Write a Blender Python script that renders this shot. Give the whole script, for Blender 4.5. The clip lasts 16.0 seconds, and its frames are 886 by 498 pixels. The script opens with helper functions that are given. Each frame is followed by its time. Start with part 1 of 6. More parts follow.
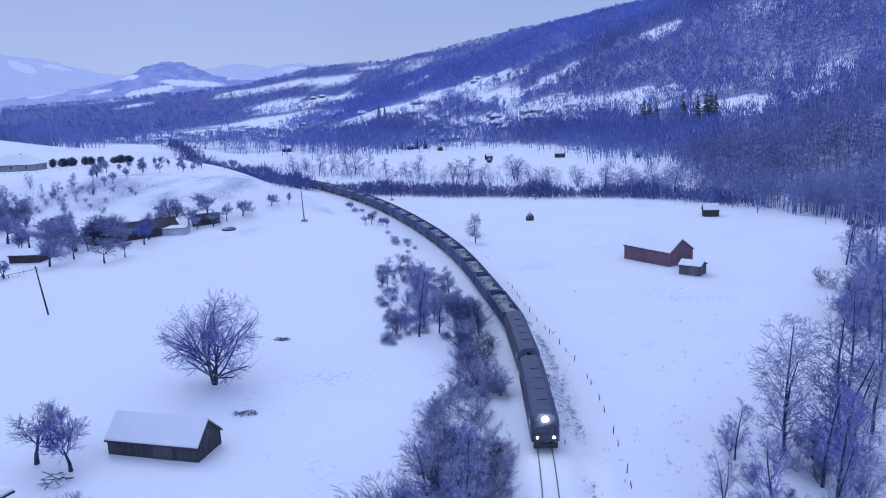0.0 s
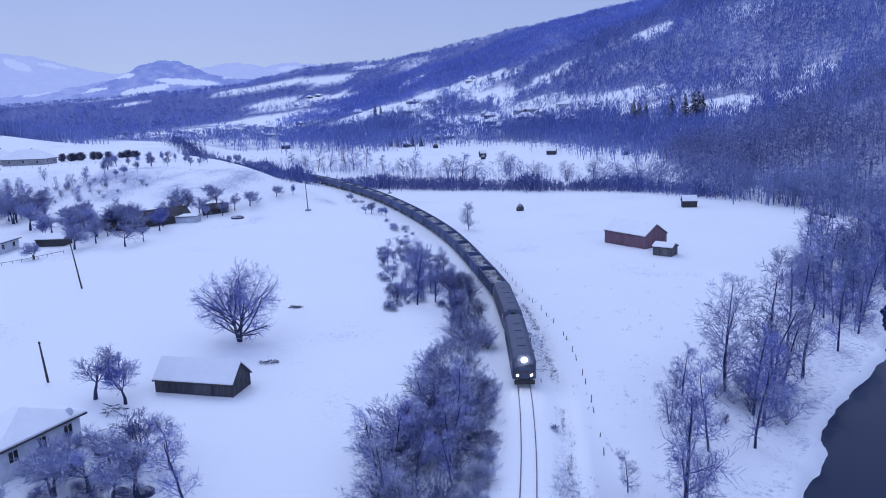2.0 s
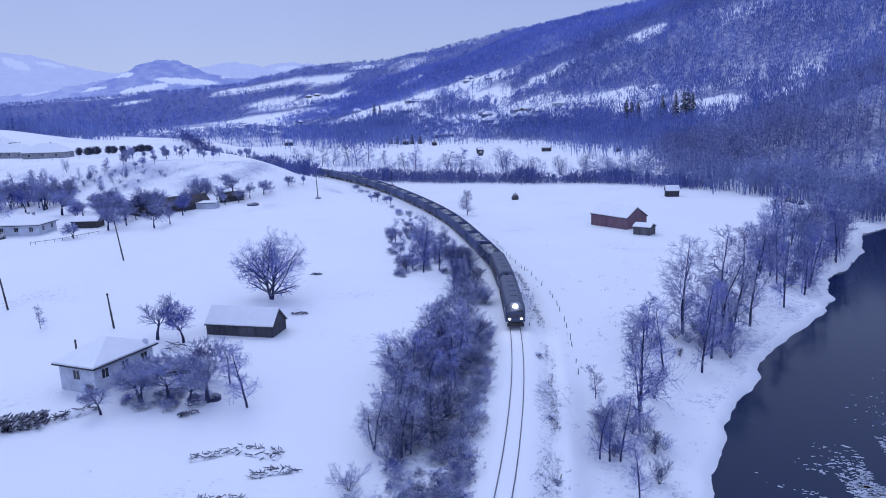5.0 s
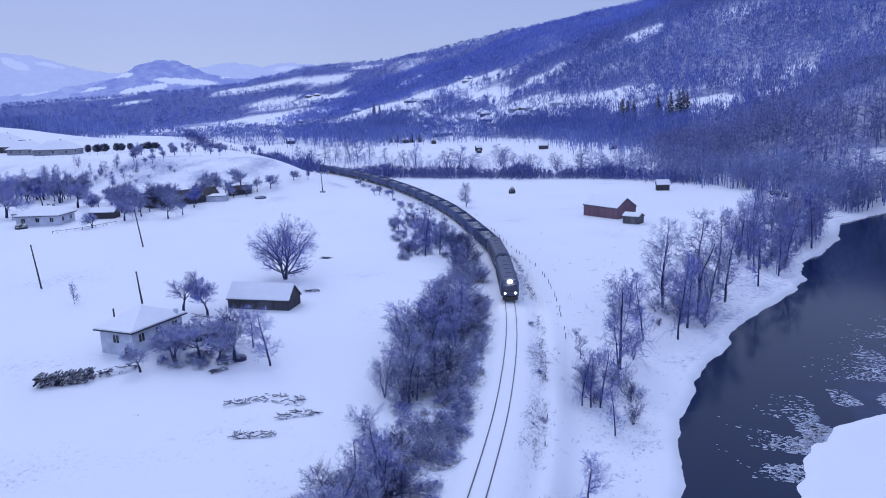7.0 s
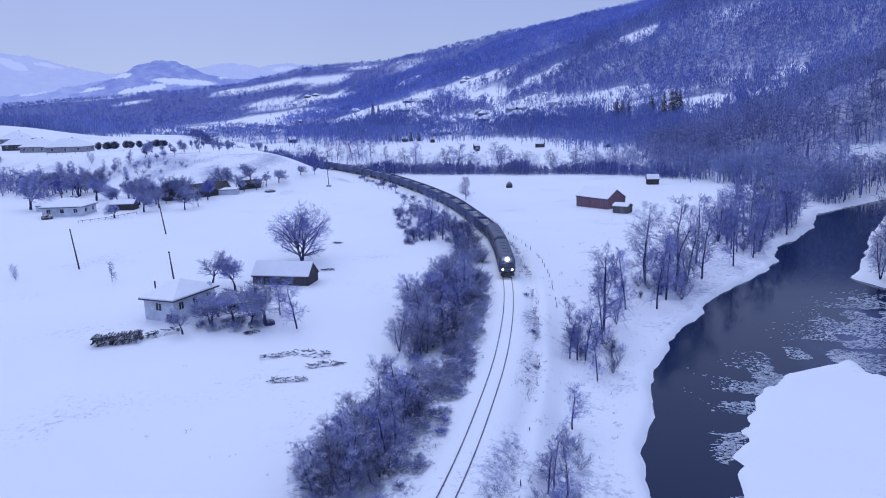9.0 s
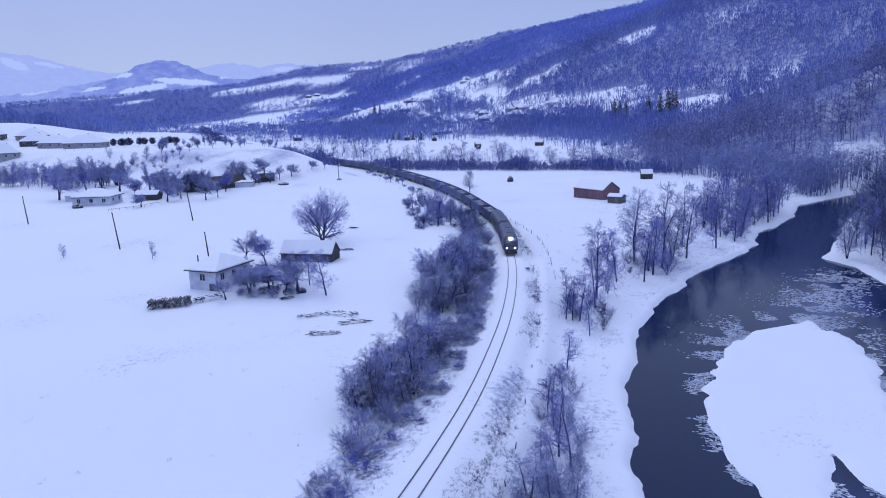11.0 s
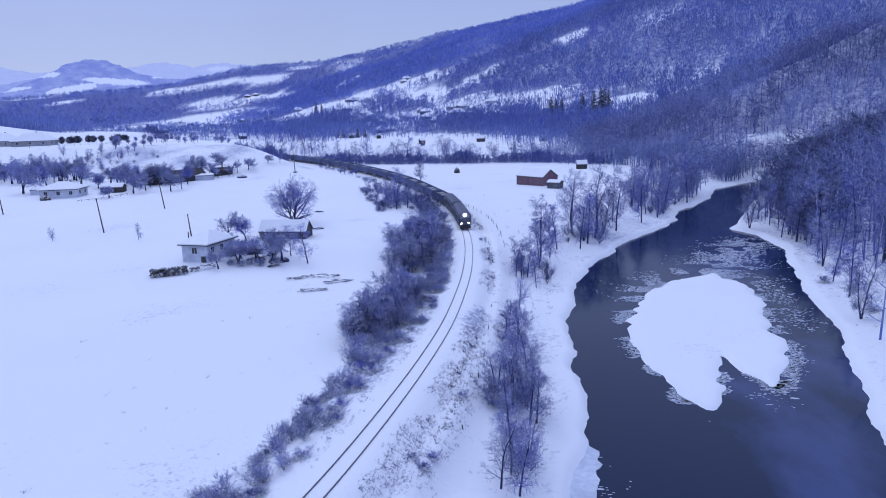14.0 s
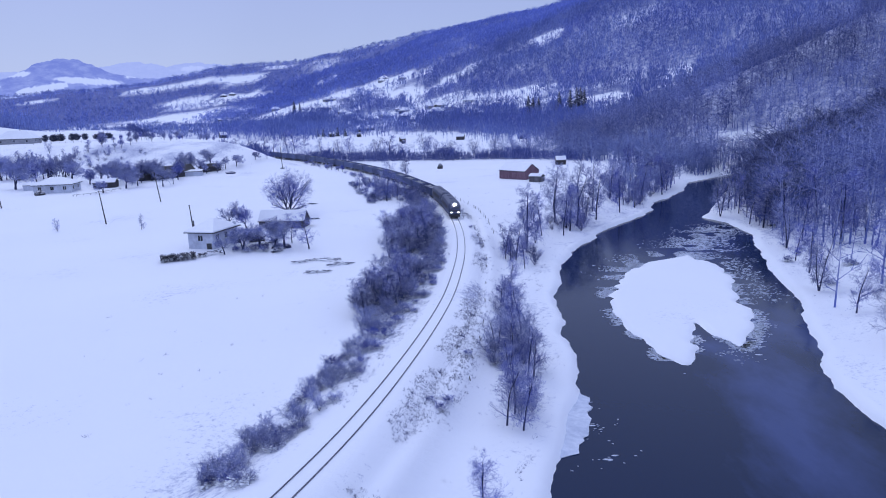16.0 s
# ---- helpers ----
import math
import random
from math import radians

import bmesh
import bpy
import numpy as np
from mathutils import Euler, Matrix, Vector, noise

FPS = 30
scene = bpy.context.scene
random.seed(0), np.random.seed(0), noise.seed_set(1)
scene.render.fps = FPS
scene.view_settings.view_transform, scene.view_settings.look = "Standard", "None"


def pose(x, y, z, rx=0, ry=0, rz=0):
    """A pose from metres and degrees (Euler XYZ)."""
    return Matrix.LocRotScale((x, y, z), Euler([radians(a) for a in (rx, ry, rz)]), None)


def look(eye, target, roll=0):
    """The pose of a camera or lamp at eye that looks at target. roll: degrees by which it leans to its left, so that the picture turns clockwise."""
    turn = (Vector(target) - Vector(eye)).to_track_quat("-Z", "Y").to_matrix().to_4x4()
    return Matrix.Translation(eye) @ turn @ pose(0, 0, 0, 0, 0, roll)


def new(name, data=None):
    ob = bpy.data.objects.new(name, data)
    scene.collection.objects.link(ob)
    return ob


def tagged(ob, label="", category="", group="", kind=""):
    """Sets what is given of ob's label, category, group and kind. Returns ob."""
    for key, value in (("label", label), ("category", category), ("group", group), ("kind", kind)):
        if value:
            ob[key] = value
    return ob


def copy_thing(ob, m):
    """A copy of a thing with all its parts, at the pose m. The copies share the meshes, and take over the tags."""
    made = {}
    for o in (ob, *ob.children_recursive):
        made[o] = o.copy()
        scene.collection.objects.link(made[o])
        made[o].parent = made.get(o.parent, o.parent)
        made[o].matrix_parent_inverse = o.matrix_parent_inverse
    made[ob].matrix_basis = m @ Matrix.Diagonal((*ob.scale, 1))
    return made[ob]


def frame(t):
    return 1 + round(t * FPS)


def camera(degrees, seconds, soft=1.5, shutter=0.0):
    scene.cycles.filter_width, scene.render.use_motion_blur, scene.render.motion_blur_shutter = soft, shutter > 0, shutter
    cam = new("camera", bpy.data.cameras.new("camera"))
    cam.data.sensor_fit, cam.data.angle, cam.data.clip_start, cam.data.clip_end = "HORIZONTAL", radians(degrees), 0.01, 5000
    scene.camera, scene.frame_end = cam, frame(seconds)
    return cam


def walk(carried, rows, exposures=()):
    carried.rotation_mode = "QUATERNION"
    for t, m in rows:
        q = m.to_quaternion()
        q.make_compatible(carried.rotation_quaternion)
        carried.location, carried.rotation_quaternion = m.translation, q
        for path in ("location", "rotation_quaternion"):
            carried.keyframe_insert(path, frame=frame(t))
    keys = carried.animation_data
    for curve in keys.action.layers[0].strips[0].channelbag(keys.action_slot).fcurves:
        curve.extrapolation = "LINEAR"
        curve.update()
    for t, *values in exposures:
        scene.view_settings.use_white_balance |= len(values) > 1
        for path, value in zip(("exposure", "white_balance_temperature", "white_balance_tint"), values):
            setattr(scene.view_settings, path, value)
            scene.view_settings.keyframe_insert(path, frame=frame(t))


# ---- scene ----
PATH = [
    (0, (-3.498, -6.895, 34.445), (-3.834, -4.962, 34.056), -2.3),
    (0.5, (-2.857, -10.746, 34.259), (-3.188, -8.812, 33.87), -2.2),
    (1, (-2.215, -14.482, 34.016), (-2.542, -12.548, 33.626), -2.2),
    (1.5, (-1.693, -18.089, 33.764), (-2.018, -16.154, 33.374), -2.2),
    (2, (-1.219, -21.707, 33.518), (-1.541, -19.772, 33.128), -2.1),
    (2.5, (-0.731, -25.308, 33.277), (-1.052, -23.373, 32.887), -2.1),
    (3, (-0.402, -28.754, 33.023), (-0.721, -26.818, 32.633), -2.0),
    (3.5, (-0.173, -31.973, 32.802), (-0.49, -30.037, 32.412), -2.1),
    (4, (0.028, -34.958, 32.568), (-0.289, -33.022, 32.178), -2.0),
    (6.5, (1.377, -48.611, 31.058), (1.066, -46.673, 30.67), -1.9),
    (7, (1.749, -51.423, 30.848), (1.439, -49.486, 30.46), -1.9),
    (7.5, (2.081, -54.463, 30.623), (1.773, -52.525, 30.236), -1.8),
    (8, (2.274, -57.752, 30.386), (1.968, -55.814, 29.998), -1.9),
    (8.5, (2.452, -61.317, 30.179), (2.147, -59.379, 29.792), -1.9),
    (9, (2.582, -65.048, 29.98), (2.279, -63.109, 29.593), -1.9),
    (11.5, (2.57, -84.072, 28.635), (2.271, -82.132, 28.25), -1.7),
    (12, (2.375, -87.574, 28.438), (2.077, -85.635, 28.053), -1.7),
    (12.5, (2.078, -90.964, 28.231), (1.783, -89.023, 27.846), -1.7),
    (13, (1.725, -94.369, 27.978), (1.469, -92.423, 27.591), -1.8),
    (13.5, (1.17, -97.758, 27.691), (0.982, -95.805, 27.302), -1.9),
    (14, (0.477, -101.03, 27.361), (0.34, -99.074, 26.971), -1.9),
    (14.5, (-0.276, -104.053, 27.06), (-0.385, -102.094, 26.67), -1.9),
    (15, (-0.989, -106.733, 26.801), (-1.081, -104.773, 26.411), -2.0),
    (15.5, (-1.729, -109.001, 26.584), (-1.81, -107.041, 26.193), -2.0),
    (16, (-2.478, -111.015, 26.39), (-2.55, -109.055, 25.998), -1.9),
]
cam = camera(63.1, 16.0, soft=1.0)
walk(cam, [(t, look(eye, target, roll)) for t, eye, target, roll in PATH], [(0.0, 0.0, 6280, 8), (3.0, 0.04, 6460, 9), (9.0, 0.05, 6520, 10), (12.5, 0.03, 6480, 10), (14.5, 0.07, 6600, 10), (16.0, 0.10, 6700, 10)])

# ---------------------------------------------------------------- light
world = bpy.data.worlds.new("overcast_sky")
scene.world = world
world.use_nodes = True
wn, wl = world.node_tree.nodes, world.node_tree.links
wn.clear()
sky = wn.new("ShaderNodeTexSky")
sky.sky_type = "NISHITA"
sky.sun_disc = False
sky.sun_elevation = radians(48)
sky.sun_rotation = radians(326)
sky_bg = wn.new("ShaderNodeBackground")
sky_bg.inputs["Strength"].default_value = 0.012
cloud_bg = wn.new("ShaderNodeBackground")
cloud_bg.inputs["Strength"].default_value = 0.66
w_co = wn.new("ShaderNodeTexCoord")
w_sep = wn.new("ShaderNodeSeparateXYZ")
w_ramp = wn.new("ShaderNodeValToRGB")
w_ramp.color_ramp.elements[0].position = 0.0
w_ramp.color_ramp.elements[0].color = (0.57, 0.74, 1.27, 1)
w_ramp.color_ramp.elements[1].position = 0.55
w_ramp.color_ramp.elements[1].color = (0.84, 1.03, 1.76, 1)
w_mid = w_ramp.color_ramp.elements.new(0.14)
w_mid.color = (0.50, 0.63, 1.19, 1)
w_noise = wn.new("ShaderNodeTexNoise")
w_noise.inputs["Scale"].default_value = 2.2
w_noise.inputs["Detail"].default_value = 4
w_mix = wn.new("ShaderNodeMixRGB")
w_mix.blend_type = "MULTIPLY"
w_mix.inputs["Fac"].default_value = 0.22
w_add = wn.new("ShaderNodeAddShader")
w_out = wn.new("ShaderNodeOutputWorld")
wl.new(w_co.outputs["Generated"], w_sep.inputs[0])
wl.new(w_sep.outputs["Z"], w_ramp.inputs[0])
wl.new(w_co.outputs["Generated"], w_noise.inputs["Vector"])
wl.new(w_ramp.outputs[0], w_mix.inputs[1])
wl.new(w_noise.outputs["Fac"], w_mix.inputs[2])
wl.new(w_mix.outputs[0], cloud_bg.inputs["Color"])
wl.new(sky.outputs[0], sky_bg.inputs["Color"])
wl.new(sky_bg.outputs[0], w_add.inputs[0])
wl.new(cloud_bg.outputs[0], w_add.inputs[1])
wl.new(w_add.outputs[0], w_out.inputs[0])

sun_data = bpy.data.lights.new("sun", "SUN")
sun_data.energy = 0.5
sun_data.angle = radians(30)
sun_data.color = (0.80, 0.86, 1.0)
sun = new("sun", sun_data)
sun.matrix_world = look((-200, 300, 400), (0, 0, 0))


# ---------------------------------------------------------------- materials
def nd(m, kind, **inputs):
    n = m.node_tree.nodes.new(kind)
    for k, v in inputs.items():
        n.inputs[k.replace("_", " ")].default_value = v
    return n


def surface(name, dark, light, scale=4.0, rough=0.85, metal=0.0, bump=0.3, snow=0.0, per_object=0.0, stretch=(1, 1, 1)):
    """A weathered surface: two colours mixed by noise at two scales, relief, and snow lying on faces that point up."""
    m = bpy.data.materials.new(name)
    m.use_nodes = True
    t, b = m.node_tree, m.node_tree.nodes["Principled BSDF"]
    co = nd(m, "ShaderNodeTexCoord")
    mp = nd(m, "ShaderNodeMapping")
    mp.inputs["Scale"].default_value = stretch
    t.links.new(co.outputs["Object"], mp.inputs["Vector"])
    n1 = nd(m, "ShaderNodeTexNoise", Scale=scale, Detail=6.0, Roughness=0.65)
    n2 = nd(m, "ShaderNodeTexNoise", Scale=scale * 0.13, Detail=3.0)
    t.links.new(mp.outputs[0], n1.inputs["Vector"])
    t.links.new(mp.outputs[0], n2.inputs["Vector"])
    ad = nd(m, "ShaderNodeMath")
    ad.operation = "ADD"
    t.links.new(n1.outputs["Fac"], ad.inputs[0])
    t.links.new(n2.outputs["Fac"], ad.inputs[1])
    rp = nd(m, "ShaderNodeMapRange")
    rp.inputs["From Min"].default_value, rp.inputs["From Max"].default_value = 0.72, 1.28
    t.links.new(ad.outputs[0], rp.inputs["Value"])
    mx = nd(m, "ShaderNodeMixRGB")
    mx.inputs[1].default_value, mx.inputs[2].default_value = (*dark, 1), (*light, 1)
    t.links.new(rp.outputs[0], mx.inputs[0])
    col = mx.outputs[0]
    if per_object:
        oi = nd(m, "ShaderNodeObjectInfo")
        hv = nd(m, "ShaderNodeHueSaturation")
        r2 = nd(m, "ShaderNodeMapRange")
        r2.inputs["To Min"].default_value, r2.inputs["To Max"].default_value = 1 - per_object, 1 + per_object
        t.links.new(oi.outputs["Random"], r2.inputs["Value"])
        t.links.new(r2.outputs[0], hv.inputs["Value"])
        t.links.new(col, hv.inputs["Color"])
        col = hv.outputs[0]
    if snow:
        ge = nd(m, "ShaderNodeNewGeometry")
        sp = nd(m, "ShaderNodeSeparateXYZ")
        t.links.new(ge.outputs["Normal"], sp.inputs[0])
        s1 = nd(m, "ShaderNodeMapRange")
        s1.inputs["From Min"].default_value, s1.inputs["From Max"].default_value = 0.25, 0.75
        s1.inputs["To Max"].default_value = snow
        t.links.new(sp.outputs["Z"], s1.inputs["Value"])
        ns = nd(m, "ShaderNodeTexNoise", Scale=0.9, Detail=3.0)
        t.links.new(co.outputs["Object"], ns.inputs["Vector"])
        s2 = nd(m, "ShaderNodeMapRange")
        s2.inputs["From Min"].default_value, s2.inputs["From Max"].default_value = 0.35, 0.6
        t.links.new(ns.outputs["Fac"], s2.inputs["Value"])
        mu = nd(m, "ShaderNodeMath")
        mu.operation = "MULTIPLY"
        t.links.new(s1.outputs[0], mu.inputs[0])
        t.links.new(s2.outputs[0], mu.inputs[1])
        m2 = nd(m, "ShaderNodeMixRGB")
        m2.inputs[2].default_value = (0.80, 0.82, 0.86, 1)
        t.links.new(mu.outputs[0], m2.inputs[0])
        t.links.new(col, m2.inputs[1])
        col = m2.outputs[0]
    t.links.new(col, b.inputs["Base Color"])
    b.inputs["Roughness"].default_value = rough
    b.inputs["Metallic"].default_value = metal
    if bump:
        bp = nd(m, "ShaderNodeBump", Strength=bump, Distance=0.05)
        t.links.new(n1.outputs["Fac"], bp.inputs["Height"])
        t.links.new(bp.outputs[0], b.inputs["Normal"])
    return m


def ground_material():
    """Snow over grass: drifts, thin spots with stalks, litter and darkness painted in under the woods."""
    m = bpy.data.materials.new("snowy_ground")
    m.use_nodes = True
    t, b = m.node_tree, m.node_tree.nodes["Principled BSDF"]
    co = nd(m, "ShaderNodeTexCoord")
    n1 = nd(m, "ShaderNodeTexNoise", Scale=0.035, Detail=5.0)
    n2 = nd(m, "ShaderNodeTexNoise", Scale=0.9, Detail=8.0, Roughness=0.7)
    n3 = nd(m, "ShaderNodeTexNoise", Scale=0.16, Detail=7.0, Roughness=0.7)
    for n in (n1, n2, n3):
        t.links.new(co.outputs["Object"], n.inputs["Vector"])
    snow = nd(m, "ShaderNodeMixRGB")
    snow.inputs[1].default_value, snow.inputs[2].default_value = (0.80, 0.82, 0.86, 1), (0.87, 0.885, 0.91, 1)
    t.links.new(n1.outputs["Fac"], snow.inputs[0])
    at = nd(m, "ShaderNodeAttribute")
    at.attribute_name = "woods_dark"
    # dark blue, litter and painted-in darkness, shows where the wood stands densely and the noise leaves the snow thin
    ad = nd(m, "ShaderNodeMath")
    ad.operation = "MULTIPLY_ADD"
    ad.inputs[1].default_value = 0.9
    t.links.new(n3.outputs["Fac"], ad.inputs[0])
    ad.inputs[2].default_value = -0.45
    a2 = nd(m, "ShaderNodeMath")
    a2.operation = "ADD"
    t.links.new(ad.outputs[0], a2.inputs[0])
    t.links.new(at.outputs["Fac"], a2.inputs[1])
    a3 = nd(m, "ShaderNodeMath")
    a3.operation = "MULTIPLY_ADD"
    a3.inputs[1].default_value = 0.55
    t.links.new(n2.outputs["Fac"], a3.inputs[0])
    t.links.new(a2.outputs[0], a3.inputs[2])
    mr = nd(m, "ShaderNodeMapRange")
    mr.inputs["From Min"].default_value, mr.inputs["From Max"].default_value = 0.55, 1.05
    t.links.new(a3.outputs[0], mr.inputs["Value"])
    # grass tips that show through where the snow is thin
    n4 = nd(m, "ShaderNodeTexNoise", Scale=1.4, Detail=6.0, Roughness=0.85)
    n5 = nd(m, "ShaderNodeTexNoise", Scale=0.045, Detail=3.0)
    t.links.new(co.outputs["Object"], n4.inputs["Vector"])
    t.links.new(co.outputs["Object"], n5.inputs["Vector"])
    a4 = nd(m, "ShaderNodeMath")
    a4.operation = "MULTIPLY_ADD"
    a4.inputs[1].default_value = 0.8
    t.links.new(n5.outputs["Fac"], a4.inputs[0])
    t.links.new(n4.outputs["Fac"], a4.inputs[2])
    at2 = nd(m, "ShaderNodeAttribute")
    at2.attribute_name = "thin"
    a5 = nd(m, "ShaderNodeMath")
    a5.operation = "ADD"
    t.links.new(a4.outputs[0], a5.inputs[0])
    t.links.new(at2.outputs["Fac"], a5.inputs[1])
    r4 = nd(m, "ShaderNodeMapRange")
    r4.inputs["From Min"].default_value, r4.inputs["From Max"].default_value, r4.inputs["To Max"].default_value = 1.05, 1.24, 0.75
    t.links.new(a5.outputs[0], r4.inputs["Value"])
    tips = nd(m, "ShaderNodeMixRGB")
    tips.inputs[2].default_value = (0.15, 0.19, 0.40, 1)
    t.links.new(r4.outputs[0], tips.inputs[0])
    t.links.new(snow.outputs[0], tips.inputs[1])
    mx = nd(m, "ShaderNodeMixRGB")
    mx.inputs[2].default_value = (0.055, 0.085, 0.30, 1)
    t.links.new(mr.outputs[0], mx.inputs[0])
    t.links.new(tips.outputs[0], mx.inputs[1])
    t.links.new(mx.outputs[0], b.inputs["Base Color"])
    b.inputs["Roughness"].default_value = 0.75
    bp = nd(m, "ShaderNodeBump", Strength=0.35, Distance=0.25)
    t.links.new(n2.outputs["Fac"], bp.inputs["Height"])
    t.links.new(bp.outputs[0], b.inputs["Normal"])
    return m


def water_material():
    """Dark river water, its colour paler downstream of the gravel bank and in long patches."""
    m = bpy.data.materials.new("river_water")
    m.use_nodes = True
    t, b = m.node_tree, m.node_tree.nodes["Principled BSDF"]
    co = nd(m, "ShaderNodeTexCoord")
    mp = nd(m, "ShaderNodeMapping")
    mp.inputs["Scale"].default_value = (1.0, 0.45, 1.0)
    n1 = nd(m, "ShaderNodeTexNoise", Scale=1.3, Detail=5.0)
    n2 = nd(m, "ShaderNodeTexNoise", Scale=0.16, Detail=7.0, Roughness=0.62)
    t.links.new(co.outputs["Object"], mp.inputs["Vector"])
    t.links.new(mp.outputs[0], n1.inputs["Vector"])
    t.links.new(mp.outputs[0], n2.inputs["Vector"])
    pale_zone = None
    # the paler colour lies in long ovals: middle, half sizes, turn
    for cx, cy, a, q, turn in ((28.5, -20, 11, 4, -70), (40, -12, 28, 6, -68), (29, -45, 26, 6, 80), (50, 45, 22, 8, 55)):
        sh = nd(m, "ShaderNodeMapping")
        sh.vector_type = "TEXTURE"
        sh.inputs["Location"].default_value = (cx, cy, 0)
        sh.inputs["Rotation"].default_value = (0, 0, radians(turn))
        sh.inputs["Scale"].default_value = (a, q, 1000)
        t.links.new(co.outputs["Object"], sh.inputs["Vector"])
        ln = nd(m, "ShaderNodeVectorMath")
        ln.operation = "LENGTH"
        t.links.new(sh.outputs[0], ln.inputs[0])
        ad = nd(m, "ShaderNodeMath")
        ad.operation = "MULTIPLY_ADD"
        ad.inputs[1].default_value = 2.4
        t.links.new(n2.outputs["Fac"], ad.inputs[0])
        t.links.new(ln.outputs["Value"], ad.inputs[2])
        mr = nd(m, "ShaderNodeMapRange")
        mr.inputs["From Min"].default_value, mr.inputs["From Max"].default_value = 2.35, 1.35
        t.links.new(ad.outputs[0], mr.inputs["Value"])
        if pale_zone is None:
            pale_zone = mr.outputs[0]
        else:
            mxm = nd(m, "ShaderNodeMath")
            mxm.operation = "MAXIMUM"
            t.links.new(pale_zone, mxm.inputs[0])
            t.links.new(mr.outputs[0], mxm.inputs[1])
            pale_zone = mxm.outputs[0]
    mx = nd(m, "ShaderNodeMixRGB")
    mx.inputs[1].default_value, mx.inputs[2].default_value = (0.006, 0.017, 0.052, 1), (0.040, 0.062, 0.165, 1)
    t.links.new(pale_zone, mx.inputs[0])
    t.links.new(mx.outputs[0], b.inputs["Base Color"])
    b.inputs["Roughness"].default_value = 0.10
    b.inputs["IOR"].default_value = 1.33
    b.inputs["Specular IOR Level"].default_value = 0.24
    bp = nd(m, "ShaderNodeBump", Strength=0.16, Distance=0.05)
    t.links.new(n1.outputs["Fac"], bp.inputs["Height"])
    t.links.new(bp.outputs[0], b.inputs["Normal"])
    return m


def lamp_material(name, colour, strength):
    m = bpy.data.materials.new(name)
    m.use_nodes = True
    b = m.node_tree.nodes["Principled BSDF"]
    b.inputs["Emission Color"].default_value = (*colour, 1)
    b.inputs["Emission Strength"].default_value = strength
    return m


M_GROUND = ground_material()
M_WATER = water_material()
M_SNOW = surface("roof_snow", (0.79, 0.81, 0.85), (0.87, 0.885, 0.91), 0.8, 0.7, bump=0.2)
M_ICE = surface("slush_ice", (0.42, 0.47, 0.58), (0.72, 0.76, 0.84), 1.6, 0.45, bump=0.4)
M_BARK = surface("bark", (0.018, 0.024, 0.062), (0.052, 0.063, 0.14), 5.0, 0.95, snow=0.5, per_object=0.3, bump=0)
M_TWIG = surface("twigs", (0.055, 0.078, 0.31), (0.140, 0.180, 0.58), 1.5, 0.95, snow=0.8, per_object=0.3, bump=0)
M_DARKTWIG = surface("dark_twigs", (0.026, 0.037, 0.115), (0.070, 0.092, 0.28), 1.5, 0.95, snow=0.55, per_object=0.3, bump=0)
M_WEED = surface("dry_weeds", (0.032, 0.043, 0.13), (0.11, 0.135, 0.32), 0.6, 0.95, snow=0.6, bump=0)
M_FROST = surface("frosted_twigs", (0.075, 0.096, 0.30), (0.36, 0.41, 0.72), 1.2, 0.95, snow=0.95, per_object=0.25, bump=0)
M_WOODS = surface("far_woods", (0.098, 0.138, 0.37), (0.215, 0.285, 0.62), 0.07, 0.95, snow=0.3, bump=0)
# paler than far_woods: distance haze is put into the base colour
M_HAZYWOODS = surface("hazed_woods", (0.135, 0.195, 0.54), (0.250, 0.330, 0.76), 0.05, 0.95, snow=0.4, bump=0)
M_SLOPEWOODS = surface("dark_slope_woods", (0.048, 0.070, 0.23), (0.120, 0.160, 0.44), 0.16, 0.95, snow=0.3, bump=0)
M_SPUR = surface("spur_woods", (0.034, 0.050, 0.15), (0.075, 0.100, 0.27), 0.16, 0.95, snow=0.18, bump=0)
M_NEARWOODS = surface("frosted_woods", (0.078, 0.116, 0.37), (0.170, 0.230, 0.59), 0.08, 0.95, snow=0.42, bump=0)
M_OLDWOOD = surface("old_planks", (0.035, 0.035, 0.048), (0.095, 0.095, 0.115), 3.0, 0.9, per_object=0.3, stretch=(1, 1, 0.25))
M_FIR = surface("fir_needles", (0.022, 0.032, 0.07), (0.06, 0.076, 0.15), 2.0, 0.95, snow=0.6, bump=0)
M_REDWOOD = surface("red_planks", (0.14, 0.08, 0.11), (0.28, 0.165, 0.21), 3.0, 0.85, per_object=0.25, stretch=(1, 1, 0.3))
M_GREYWOOD = surface("weathered_planks", (0.06, 0.06, 0.068), (0.17, 0.165, 0.18), 3.0, 0.9, per_object=0.3, stretch=(1, 1, 0.25))
M_DARKWOOD = surface("dark_planks", (0.03, 0.03, 0.036), (0.09, 0.085, 0.095), 3.0, 0.9, per_object=0.3, stretch=(1, 1, 0.25))
M_PLASTER = surface("pale_plaster", (0.38, 0.41, 0.50), (0.62, 0.66, 0.76), 1.2, 0.9, bump=0.2)
M_GREYPLASTER = surface("grey_plaster", (0.20, 0.21, 0.24), (0.36, 0.37, 0.41), 1.0, 0.9, bump=0.2)
M_GLASS = surface("window_glass", (0.02, 0.024, 0.03), (0.035, 0.04, 0.05), 1.0, 0.12, bump=0)
M_STEEL = surface("rail_steel", (0.09, 0.09, 0.12), (0.16, 0.155, 0.19), 8.0, 0.5, metal=0.3)
M_LOCO = surface("loco_paint", (0.032, 0.042, 0.085), (0.072, 0.088, 0.155), 1.5, 0.5, bump=0.1)
M_LOCODARK = surface("loco_dark", (0.02, 0.02, 0.025), (0.05, 0.05, 0.055), 3.0, 0.6)
